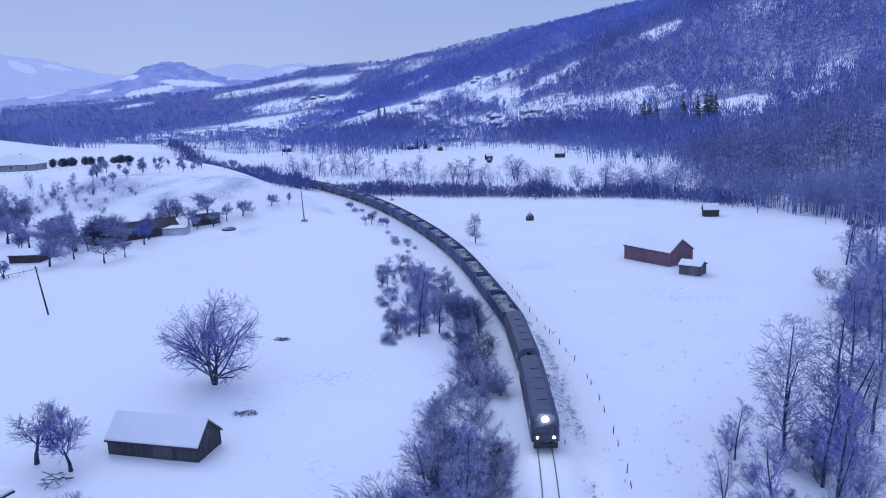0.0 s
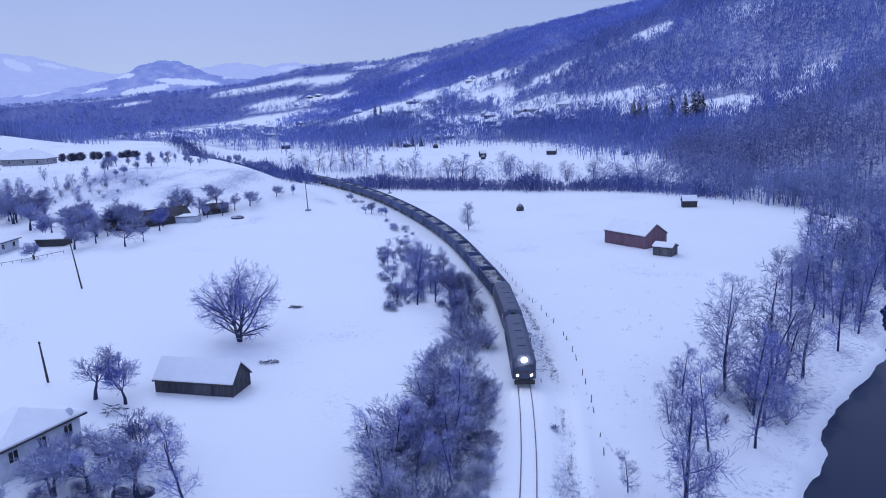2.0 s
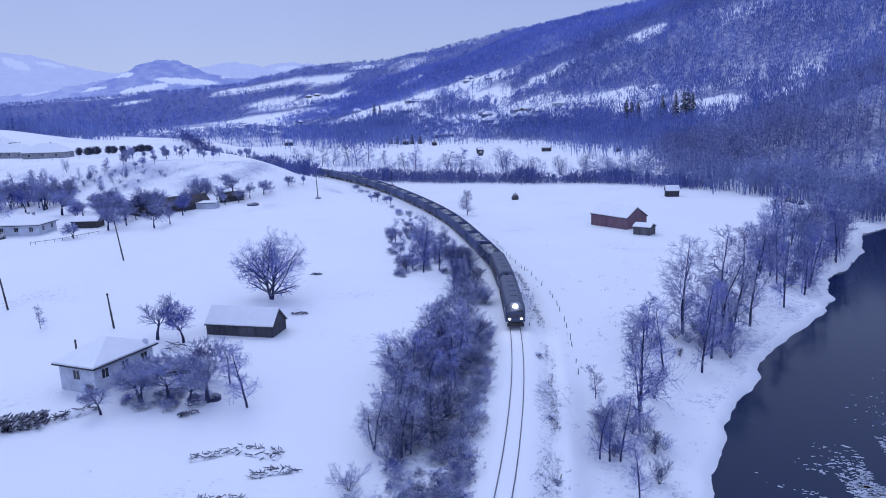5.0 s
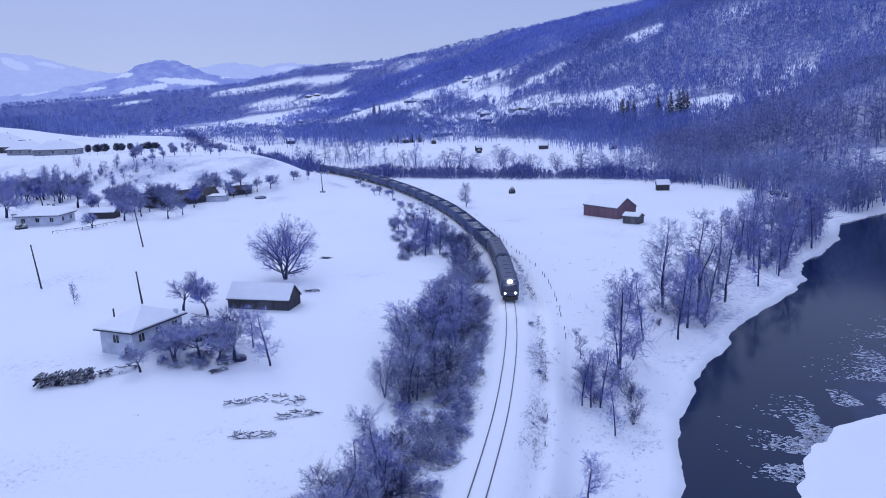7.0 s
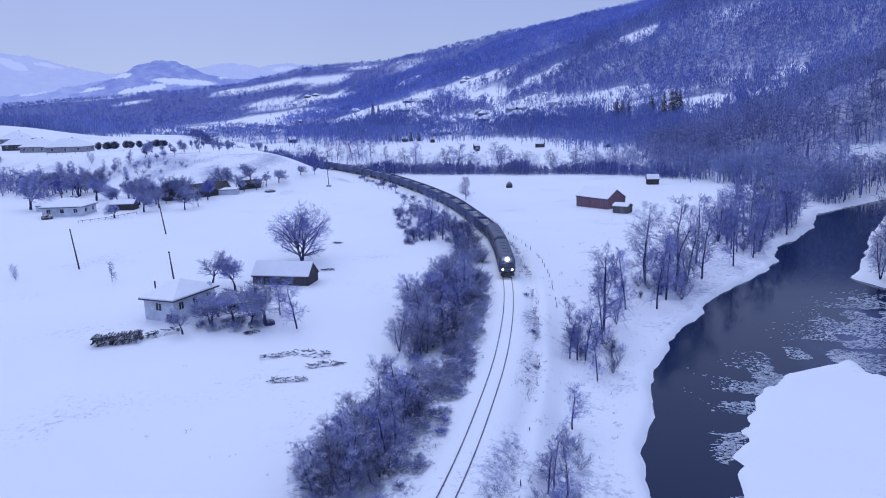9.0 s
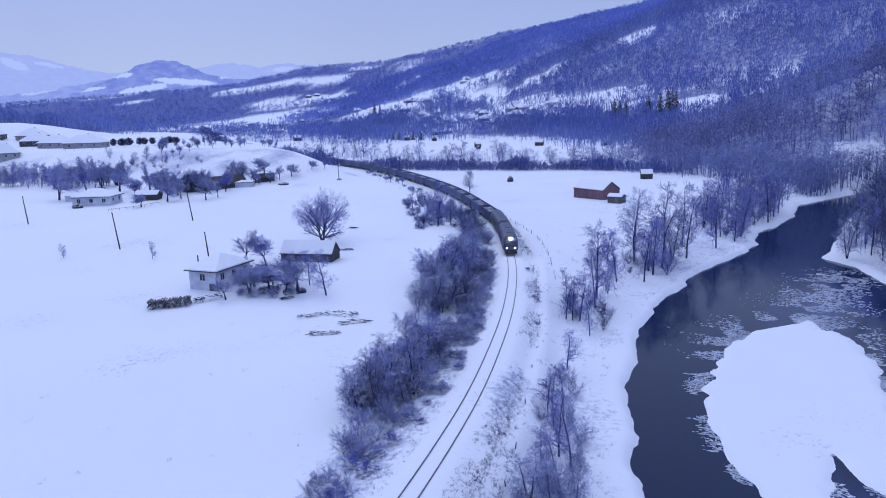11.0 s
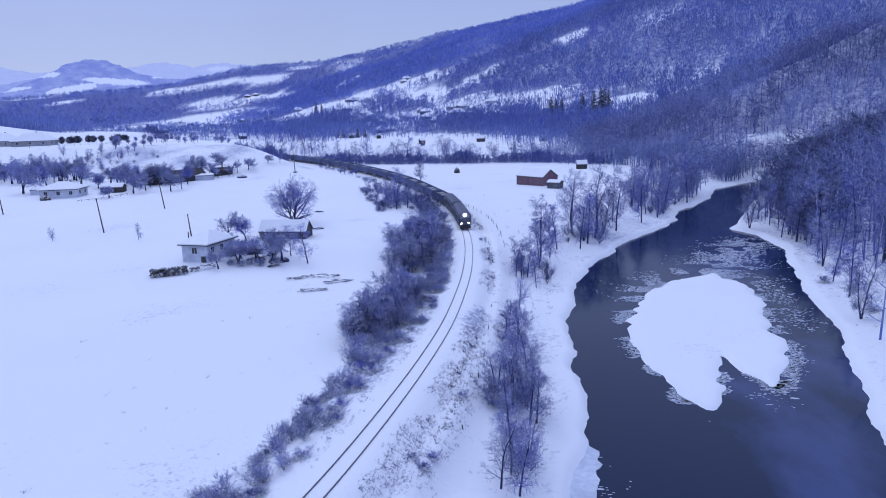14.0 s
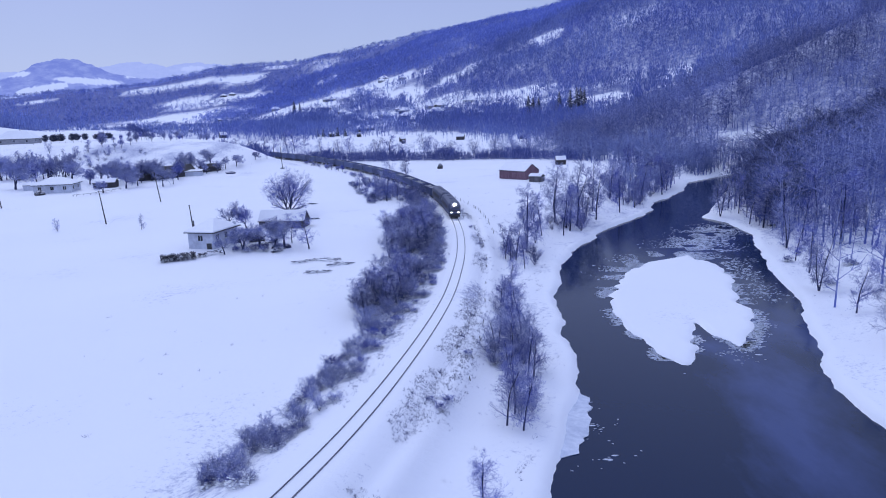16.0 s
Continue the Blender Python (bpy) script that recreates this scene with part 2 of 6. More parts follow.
M_STRIPE = surface("loco_stripe", (0.035, 0.03, 0.04), (0.09, 0.08, 0.10), 2.0, 0.5, bump=0.1)
M_WAGON = surface("wagon_paint", (0.055, 0.075, 0.17), (0.13, 0.16, 0.30), 1.4, 0.75, per_object=0.3)
M_COAL = surface("wagon_load", (0.018, 0.021, 0.03), (0.06, 0.066, 0.085), 2.0, 0.95, snow=0.42, bump=0.6)
M_POLE = surface("pole_wood", (0.03, 0.028, 0.03), (0.08, 0.075, 0.08), 5.0, 0.9)
M_BRUSH = surface("brushwood", (0.022, 0.027, 0.06), (0.065, 0.075, 0.15), 3.0, 0.95, snow=0.55, bump=0.5)
M_LAMP = lamp_material("headlight", (1.0, 0.97, 0.85), 30.0)
M_LAMPSMALL = lamp_material("marker_light", (1.0, 0.97, 0.88), 14.0)
M_HAY = surface("hay", (0.026, 0.027, 0.035), (0.07, 0.07, 0.08), 4.0, 0.95, snow=0.8, bump=0.5)


# ---------------------------------------------------------------- the lie of the land
def sst(a, b, v):
    q = np.clip((v - a) / (b - a), 0, 1)
    return q * q * (3 - 2 * q)


def vnoise(x, y, size, seed=0):
    """Smooth value noise between 0 and 1 with cells of that size."""
    x, y = np.asarray(x, float) / size, np.asarray(y, float) / size
    i, j = np.floor(x), np.floor(y)
    u, v = x - i, y - j
    u, v = u * u * (3 - 2 * u), v * v * (3 - 2 * v)

    def h(a, b):
        s = np.sin(a * 127.1 + b * 311.7 + seed * 74.7) * 43758.5453
        return s - np.floor(s)

    return (h(i, j) * (1 - u) + h(i + 1, j) * u) * (1 - v) + (h(i, j + 1) * (1 - u) + h(i + 1, j + 1) * u) * v


def fnoise(x, y, size, seed=0):
    return (vnoise(x, y, size, seed) + 0.5 * vnoise(x, y, size / 2.1, seed + 1) + 0.25 * vnoise(x, y, size / 4.3, seed + 2)) / 1.75


# the railway's centre line, south to north
TRACK = [(-75, -190), (-49, -140), (-31, -105), (-20.5, -76), (-13.8, -55), (-9.3, -34), (-6.0, -12), (-4.5, 8), (-4.0, 26), (-4.6, 48), (-6.6, 70),
         (-11.0, 98), (-17.0, 120), (-29.5, 158.5), (-46.5, 198), (-68, 240), (-94, 282), (-124, 322), (-160, 360), (-205, 395)]


def smooth_line(points, step):
    p = np.array([points[0], *points, points[-1]], float)
    out = []
    for k in range(1, len(p) - 2):
        n = max(2, int(np.linalg.norm(p[k + 1] - p[k]) / step))
        for q in np.arange(n) / n:
            out.append(0.5 * (2 * p[k] + (p[k + 1] - p[k - 1]) * q + (2 * p[k - 1] - 5 * p[k] + 4 * p[k + 1] - p[k + 2]) * q ** 2
                              + (3 * p[k] - p[k - 1] - 3 * p[k + 1] + p[k + 2]) * q ** 3))
    return np.array(out + [p[-1]])


LINE = smooth_line(TRACK, 1.0)
LINE_S = np.concatenate([[0], np.cumsum(np.linalg.norm(np.diff(LINE, axis=0), axis=1))])


def track_x(y):
    return np.interp(y, LINE[:, 1], LINE[:, 0])


def track_at(s):
    """Place and heading of the railway at s metres along it."""
    p = np.array([np.interp(s, LINE_S, LINE[:, k]) for k in (0, 1)])
    q = np.array([np.interp(s + 0.5, LINE_S, LINE[:, k]) for k in (0, 1)])
    d = (q - p) / np.linalg.norm(q - p)
    return p, d


def track_offset(x, y):
    """Metres to the east of the railway."""
    slope = (track_x(y + 2) - track_x(y - 2)) / 4
    return (x - track_x(y)) / np.sqrt(1 + slope ** 2)


RAIL_Z = -0.95
WATER_Z = -5.55
WEST_Y = [-200, -100, -57, -46, -34, -17, 5, 30, 46, 69, 88, 97, 114, 124, 143, 165, 180, 205, 230]
WEST_X = [-26, -9.5, 2.2, 4.7, 8.0, 9.2, 10.2, 14.6, 20.8, 31.2, 44.2, 48.9, 54.4, 61.0, 72, 80, 95, 120, 140]
EAST_Y = [-200, -100, -46, -34, -20, 0, 28, 57, 72, 83, 92, 137, 165, 180, 205, 230]
EAST_X = [8, 25, 38, 39, 43, 50.5, 56.5, 64.5, 65, 61.5, 66.5, 87, 103, 114, 134, 150]
ISLAND = np.array([(20.2, 5), (24, 14), (28, 23.5), (33, 29), (42, 34.5), (45.5, 25.5), (43.5, 15), (41, 7), (39.2, -9), (34.5, -18.5), (32.2, -21), (29.6, -9.5),
                   (26, -22.5), (23.7, -26.8), (20.9, -23), (19.3, -11)], float)
FOOT = np.array([(88, -900), (84, -150), (82, 110), (93, 138), (109, 165), (123, 186), (140, 206), (128, 216), (104, 207), (84, 217), (68, 240), (52, 285), (46, 340), (50, 420), (10, 530), (-150, 700), (-450, 1100), (-900, 1700), (-1700, 2700), (-3000, 4400)], float)


def seg_dist(x, y, line, closed=False):
    """Distance to a polyline, and on which side (left of its direction is negative)."""
    best, side = np.full(np.shape(x), 1e9), np.ones(np.shape(x))
    pts = list(line) + ([line[0]] if closed else [])
    for a, b in zip(pts[:-1], pts[1:]):
        d = b - a
        q = np.clip(((x - a[0]) * d[0] + (y - a[1]) * d[1]) / (d @ d), 0, 1)
        ex, ey = x - a[0] - q * d[0], y - a[1] - q * d[1]
        r = np.hypot(ex, ey)
        s = np.where(d[0] * ey - d[1] * ex > 0, -1.0, 1.0)
        near = r < best
        best, side = np.where(near, r, best), np.where(near, s, side)
    return best, side


def inside(x, y, poly):
    r = np.zeros(np.shape(x), bool)
    for a, b in zip(poly, np.roll(poly, -1, axis=0)):
        r ^= ((a[1] > y) != (b[1] > y)) & (x < (b[0] - a[0]) * (y - a[1]) / (b[1] - a[1] + 1e-9) + a[0])
    return r


def hill_s(x, y):
    r, side = seg_dist(x, y, FOOT)
    return r * side


def river_in(x, y):
    """Metres inside the river's banks (negative on land)."""
    j = 0.5 * (vnoise(x + 0.4 * y, y, 1.35, 5) - 0.5) + 0.5 * (vnoise(x, y - 0.3 * x, 2.9, 25) - 0.5) + 1.0 * (vnoise(x, y, 4.7, 7) - 0.5) + 1.0 * (vnoise(x, y, 11.0, 6) - 0.5)
    w, e = np.interp(y, WEST_Y, WEST_X), np.interp(y, EAST_Y, EAST_X)
    d = np.minimum((x - w) * 0.86, (e - x) * 0.86) + j
    return np.where((y > -200) & (y < 205), d, -50)


def ground_z(x, y):
    x, y = np.asarray(x, float), np.asarray(y, float)
    off = track_offset(x, y)
    # fields west of the line
    west = np.interp(y, [-140, -60, -30, 0, 30, 60, 120, 200], [-5.6, -5.2, -4.6, -3.2, -2.0, -1.2, -0.5, 0.3])
    west = west + 0.9 * sst(60, 120, -x) * sst(40, 90, y) + 0.35 * (fnoise(x, y, 26, 3) - 0.5)
    # terrace with the upper farms
    d1 = y - (192 + 0.25 * np.maximum(0, -x - 130))
    far_edge = (x + 157) * 0.66 + (y - 349) * 0.75
    terrace = sst(0, 48, d1) * sst(14, 48, -off) * (1 - sst(-5, 80, far_edge))
    west = west + terrace * (10.5 + 0.01 * np.clip(d1, 0, 300))
    # fields east of the line, falling to the river
    east = np.interp(y, [-140, -60, 0, 60, 150, 230, 300], [-3.2, -2.4, -1.8, -1.5, -1.1, -2.6, -3.6]) + 0.3 * (fnoise(x, y, 22, 4) - 0.5)
    din = river_in(x, y)
    east = east + (-4.75 - east) * (1 - sst(1.0, 24, -din))
    shore = -4.75 + 2.6 * sst(1.0, 14, -din) + 0.5 * (fnoise(x, y, 9, 8) - 0.5)
    mid = 0.5 * (np.interp(y, WEST_Y, WEST_X) + np.interp(y, EAST_Y, EAST_X))
    east = np.where((x > mid) & (y < 230) & (y > -200), shore, east)
    z = np.where(off > 0, east, west)
    bed = -1.03 - 0.45 * sst(1.6, 3.4, np.abs(off))
    z = bed + (z - bed) * sst(2.6, np.where(off > 0, 9.0, 15.0), np.abs(off)) * np.where(y > -200, 1, 1)
    z = z - 0.55 * np.exp(-((off - 4.3) / 0.8) ** 2) * sst(0.25, 0.5, vnoise(x * 0.3, y, 9.0, 17)) + 0.25 * np.exp(-((off - 5.9) / 0.8) ** 2)
    # the river's channel and the gravel bank in it
    z = np.where(din > 0, np.minimum(z, -4.75 - 1.9 * sst(0.0, 2.6, din)), z)
    r, _ = seg_dist(x, y, ISLAND, True)
    r = np.where(inside(x, y, ISLAND), r, -r) + 1.5 * (vnoise(x, y, 1.9, 9) - 0.5) + 1.2 * (vnoise(x, y, 5.0, 10) - 0.5)
    z = np.where(din > 0, np.maximum(z, -6.3 + 1.15 * sst(-1.6, 1.2, r)), z)
    # second field, valley floor
    z = z + 3.0 * sst(330, 560, y) * sst(-420, -150, x)
    # the long wooded mountain
    s = hill_s(x, y)
    near = np.interp(s, [0, 20, 50, 150, 400, 700, 1100, 3000], [0, 4, 14, 58, 185, 290, 330, 330])
    far = np.interp(s, [0, 100, 250, 420, 650, 900, 1300, 3000], [0, 15, 50, 126, 222, 285, 318, 318])
    k = sst(330, 520, y)
    rise = near + (far - near) * k
    rise = rise * (1 - 0.36 * sst(1350, 2900, y) - 0.5 * sst(2700, 3700, y))
    rise = rise * (1 + 0.22 * (fnoise(x, y, 330, 11) - 0.5)) + 10 * sst(60, 400, s) * (fnoise(x, y, 90, 12) - 0.5)
    z = z + np.where(s > 0, rise, 0)
    # hills across the far valley
    r, az = np.hypot(x, y), np.degrees(np.arctan2(x, np.maximum(y, 1.0)))
    notch = np.interp(az, [-20, -13, -8, -6, -4, -1.6, 0.5, 2.6, 4.7, 6.2, 9, 20], [0, 12, 21, 17, 10, 12, 17, 20, 26, 32, 38, 42])
    z = z - np.where(y > 0, notch, 0) * sst(1150, 1450, r)
    crest = np.interp(az, [-60, -40, -36, -32, -29, -26, -23, -20, -17, -14], [30, 45, 42, 43, 50, 58, 55, 48, 24, 0])
    z = z + np.where(y > 0, crest, 0) * np.exp(-((r - 1950) / 340) ** 2) * (1 + 0.3 * (fnoise(x, y, 200, 15) - 0.5))
    for hx, hy, hh, rx, ry in ((-505, 440, 19, 90, 90), (-372, 378, 13, 55, 55), (-1200, 1750, 42, 380, 220), (-560, 1850, 30, 300, 200), (-1900, 2100, 50, 500, 260)):
        z = z + hh * np.exp(-((x - hx) / rx) ** 2 - ((y - hy) / ry) ** 2) * (1 + 0.35 * (fnoise(x, y, 240, 14) - 0.5))
    return z


# open snow on the mountain: x, y, half length, half width, turn
CLEARINGS = [(124, 1045, 24, 28, 0), (126, 606, 28, 38, 0), (-121, 1158, 55, 34, 5), (-99, 1002, 34, 74, 26), (-72, 926, 95, 13, 89), (-28, 1005, 68, 20, 48), (-29, 840, 46, 22, 64),
             (55, 753, 46, 25, 3), (60, 738, 22, 44, -7), (73, 672, 18, 12, 10), (217, 657, 16, 14, 32), (134, 244, 17, 12, -23), (180, 590, 20, 11, 19), (-457, 1801, 45, 12, -13),
             (-560, 1680, 56, 30, 10), (-690, 1690, 105, 28, -12), (-830, 1720, 70, 20, -14), (-505, 1535, 66, 44, 30), (-615, 1520, 76, 34, -16), (-302, 1496, 27, 16, -44),
             (-267, 1075, 104, 26, -52), (-117, 799, 112, 30, -55), (-224, 1113, 58, 22, -40), (-999, 1599, 36, 9, 16), (-836, 1544, 22, 8, 27)]
# gardens and orchards among the village houses: x, y, half length, half width
GARDENS = [(-215, 1090, 150, 170), (-570, 1240, 190, 200), (-80, 770, 110, 120)]


def wood(x, y):
    """How densely the mountain and the far valley are wooded, 0 to 1."""
    x, y = np.asarray(x, float), np.asarray(y, float)
    s = hill_s(x, y)
    n = fnoise(x, y, 120, 21)
    w = sst(2, 14, s) * np.clip(0.55 + 0.5 * sst(0.34, 0.52, n + 0.16 * sst(100, 350, s)) + 0.7 * (fnoise(x, y, 38, 24) - 0.5), 0.25, 1)
    # far valley: woods with a few open strips
    far = sst(560, 700, y - 0.4 * x) * (s < 0)
    strips = fnoise(x * 0.35 + y * 0.2, y, 260, 23)
    w = np.where(s < 0, far * (0.6 + 0.4 * sst(0.30, 0.40, strips)), w)
    r, az = np.hypot(x, y), np.degrees(np.arctan2(x, np.maximum(y, 1.0)))
    w = np.maximum(w, 0.95 * sst(1330, 1480, r) * (1 - sst(-20, -15, az)))
    for cx, cy, a, b in GARDENS:
        m = 1 - sst(0.6, 1.1, ((x - cx) / a) ** 2 + ((y - cy) / b) ** 2 + 0.5 * (fnoise(x, y, 60, 29) - 0.5))
        w = w * (1 - m) + m * np.maximum(sst(0.54, 0.66, n) * 0.7, sst(0.50, 0.58, fnoise(x, y, 45, 28)) * 0.75)
    for cx, cy, a, b, turn in CLEARINGS:
        c, q = math.cos(radians(turn)), math.sin(radians(turn))
        u, v = ((x - cx) * c + (y - cy) * q) / a, (-(x - cx) * q + (y - cy) * c) / b
        rr = 0.78 * (u * u + v * v) + 0.7 * (fnoise(x, y, 26, 22) - 0.5)
        w = w * sst(0.8, 1.15, rr)
    # single trees and hedges left standing on the open slopes
    return np.maximum(w, 0.16 * sst(0.60, 0.68, fnoise(x, y, 17, 33)) * (s > 0) * (y > 450))


def spread(lo, hi, fine_lo, fine_hi, step, grow):
    v = list(np.arange(fine_lo, fine_hi + 1e-6, step))
    d, a = step, v[-1]
    while a < hi:
        d *= grow
        a += d
        v.append(a)
    d, a = step, v[0]
    while a > lo:
        d *= grow
        a -= d
        v.insert(0, a)
    return np.array(v)


def mesh_np(name, verts, faces, mat=None, smooth=False):
    """A mesh from arrays: vertices (n, 3) and faces (m, 3 or 4)."""
    me = bpy.data.meshes.new(name)
    k = faces.shape[1]
    me.vertices.add(len(verts))
    me.vertices.foreach_set("co", verts.astype(np.float32).ravel())
    me.loops.add(faces.size)
    me.loops.foreach_set("vertex_index", faces.astype(np.int32).ravel())
    me.polygons.add(len(faces))
    me.polygons.foreach_set("loop_start", np.arange(0, faces.size, k, dtype=np.int32))
    if smooth:
        me.polygons.foreach_set("use_smooth", np.ones(len(faces), bool))
    me.update(calc_edges=True)
    if mat:
        me.materials.append(mat)
    return me


def build_ground():
    xs = spread(-4600, 2600, -70, 88, 0.75, 1.045)
    ys = spread(-900, 4700, -80, 130, 0.9, 1.035)
    gx, gy = np.meshgrid(xs, ys)
    gz = ground_z(gx, gy)
    nx, ny = len(xs), len(ys)
    i = np.arange(ny - 1)[:, None] * nx + np.arange(nx - 1)[None, :]
    faces = np.stack([i, i + 1, i + nx + 1, i + nx], -1).reshape(-1, 4)
    me = mesh_np("ground", np.stack([gx, gy, gz], -1).reshape(-1, 3), faces, M_GROUND, True)
    # woods' darkness for the ground colour, stronger farther off
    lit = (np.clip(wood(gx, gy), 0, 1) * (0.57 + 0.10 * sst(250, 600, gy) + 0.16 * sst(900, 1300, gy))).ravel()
    off = track_offset(gx, gy)
    thin = 0.17 * np.exp(-((off - 3.4) / 1.5) ** 2) * (gy < 140) + 0.15 * sst(2.4, 4, -off) * (1 - sst(9, 16, -off)) * (gy < 120)
    thin = thin + 0.12 * sst(6.5, 9, off) * (river_in(gx, gy) < -0.3) * (1 - sst(9, 15, -river_in(gx, gy))) * (1 - sst(90, 130, gy)) + 0.17 * sst(205, 220, gy) * (1 - sst(250, 275, gy)) * (off < -18) + 0.05 * sst(-20, -60, gy) * (off < -14)
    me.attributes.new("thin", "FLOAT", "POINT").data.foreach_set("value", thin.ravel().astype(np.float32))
    a = me.attributes.new("woods_dark", "FLOAT", "POINT")
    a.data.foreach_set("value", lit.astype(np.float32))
    return tagged(new("ground", me), "snow-covered valley floor, fields and wooded hills", "ground", kind="structure")


ground = build_ground()


def build_water():
    bm = bmesh.new()
    bmesh.ops.create_grid(bm, x_segments=40, y_segments=60, size=0.5, matrix=Matrix.Translation((50, 15, WATER_Z)) @ Matrix.Diagonal((190, 420, 1, 1)))
    me = bpy.data.meshes.new("river_water")
    bm.to_mesh(me)
    me.materials.append(M_WATER)
    return tagged(new("water", me), "dark open river water between snowy banks", "river", kind="structure")


build_water()


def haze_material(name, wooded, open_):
    """Far ridges, woods and a few snowfields, with winter haze put into a glowing colour."""
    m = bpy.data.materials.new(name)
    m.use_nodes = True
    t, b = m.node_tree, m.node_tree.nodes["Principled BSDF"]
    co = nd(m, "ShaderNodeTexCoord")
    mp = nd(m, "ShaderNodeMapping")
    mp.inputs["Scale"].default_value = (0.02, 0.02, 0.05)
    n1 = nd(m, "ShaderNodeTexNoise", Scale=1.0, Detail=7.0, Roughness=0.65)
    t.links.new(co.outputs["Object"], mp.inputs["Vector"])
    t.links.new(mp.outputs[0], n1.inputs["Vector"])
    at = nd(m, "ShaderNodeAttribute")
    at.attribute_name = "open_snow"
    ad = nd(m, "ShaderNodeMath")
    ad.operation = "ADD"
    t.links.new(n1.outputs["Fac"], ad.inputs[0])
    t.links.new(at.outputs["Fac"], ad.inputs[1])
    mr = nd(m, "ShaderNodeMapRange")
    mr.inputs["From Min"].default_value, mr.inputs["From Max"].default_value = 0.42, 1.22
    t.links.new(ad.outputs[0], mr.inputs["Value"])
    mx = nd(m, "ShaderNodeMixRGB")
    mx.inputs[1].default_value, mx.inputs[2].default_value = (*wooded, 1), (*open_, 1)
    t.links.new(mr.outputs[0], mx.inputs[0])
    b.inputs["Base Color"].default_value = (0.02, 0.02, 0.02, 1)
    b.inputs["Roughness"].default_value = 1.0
    # the slopes emit the haze colour themselves, in place of real air
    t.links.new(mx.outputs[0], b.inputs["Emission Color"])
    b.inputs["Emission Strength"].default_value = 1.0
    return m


def far_ridge(name, label, reach, profile, mat, rough, seed, fields=()):
    """A distant range: crest given as bearing and elevation in degrees, its slope falling towards the valley; fields as bearing, height, half sizes."""
    az = np.arange(profile[0][0], profile[-1][0] + 0.01, 0.08)
    el = np.interp(az, [p[0] for p in profile], [p[1] for p in profile])
    el = el + rough * (fnoise(az * 10, az * 0 + seed, 9.0, seed) - 0.5) + 0.4 * rough * (vnoise(az * 10, az * 0, 2.0, seed) - 0.5)
    rows, snow = [], []
    for k in range(41):
        u = k / 40
        r = reach - 380 * u ** 1.2
        h = (30 + reach * np.tan(np.radians(el))) * (1 - u) - 60 * u
        h = h + 14 * u * (1 - u) * (vnoise(az * 10, az * 0 + 30 * u, 6.0, seed + 3) - 0.5)
        rows.append(np.stack([np.sin(np.radians(az)) * r, np.cos(np.radians(az)) * r, h], -1))
        w = np.zeros(len(az))
        for fa, fh, da, dh, slope in fields:
            rr = ((az - fa) / da) ** 2 + ((h - fh - slope * (az - fa)) / dh) ** 2 + 0.9 * (fnoise(az * 40, h, 14.0, seed + 9) - 0.5)
            w = np.maximum(w, 1 - sst(0.75, 1.15, rr))
        snow.append(w)
    n = len(az)
    v = np.concatenate(rows)
    i = np.arange(40)[:, None] * n + np.arange(n - 1)[None, :]
    f = np.stack([i, i + n, i + n + 1, i + 1], -1).reshape(-1, 4)
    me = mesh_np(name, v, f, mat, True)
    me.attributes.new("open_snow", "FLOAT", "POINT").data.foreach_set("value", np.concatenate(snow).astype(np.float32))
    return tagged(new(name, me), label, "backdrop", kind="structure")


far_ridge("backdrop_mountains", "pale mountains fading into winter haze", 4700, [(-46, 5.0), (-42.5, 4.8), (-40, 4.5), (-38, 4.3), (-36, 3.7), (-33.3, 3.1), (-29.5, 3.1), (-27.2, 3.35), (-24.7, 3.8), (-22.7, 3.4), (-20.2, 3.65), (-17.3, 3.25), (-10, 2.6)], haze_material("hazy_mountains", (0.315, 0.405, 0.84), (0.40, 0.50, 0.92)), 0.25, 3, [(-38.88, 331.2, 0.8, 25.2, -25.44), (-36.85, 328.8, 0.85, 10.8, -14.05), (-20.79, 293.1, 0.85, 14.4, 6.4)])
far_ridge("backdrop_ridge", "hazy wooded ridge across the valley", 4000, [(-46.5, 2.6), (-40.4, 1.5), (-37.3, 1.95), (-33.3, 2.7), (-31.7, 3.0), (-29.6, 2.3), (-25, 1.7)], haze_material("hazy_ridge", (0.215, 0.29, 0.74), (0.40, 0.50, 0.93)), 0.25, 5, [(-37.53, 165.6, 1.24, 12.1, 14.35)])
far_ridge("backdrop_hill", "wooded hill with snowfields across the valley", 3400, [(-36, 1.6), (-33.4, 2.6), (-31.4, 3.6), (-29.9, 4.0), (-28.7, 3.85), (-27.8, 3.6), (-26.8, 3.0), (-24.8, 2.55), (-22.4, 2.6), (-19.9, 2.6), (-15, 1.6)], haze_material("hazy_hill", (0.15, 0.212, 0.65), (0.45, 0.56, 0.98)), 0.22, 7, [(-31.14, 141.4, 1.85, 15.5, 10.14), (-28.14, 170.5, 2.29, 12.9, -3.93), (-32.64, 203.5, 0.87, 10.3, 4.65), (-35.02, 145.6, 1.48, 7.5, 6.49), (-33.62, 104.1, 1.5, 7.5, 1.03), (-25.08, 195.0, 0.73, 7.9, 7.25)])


# ---------------------------------------------------------------- builders
def gz1(x, y):
    return float(ground_z(np.array([x]), np.array([y]))[0])


def thing(name, label, category, group="", at=(0, 0, 0), turn=0.0):
    ob = tagged(new(name), label, category, group)
    ob.empty_display_size = 0.2
    ob.matrix_basis = pose(*at, 0, 0, turn)
    return ob


def part(name, bm, material, parent, label=""):
    me = bpy.data.meshes.new(name)
    bm.to_mesh(me)
    bm.free()
    me.materials.append(material)
    ob = new(name, me)
    ob.parent = parent
    if label:
        tagged(ob, label)
    return ob


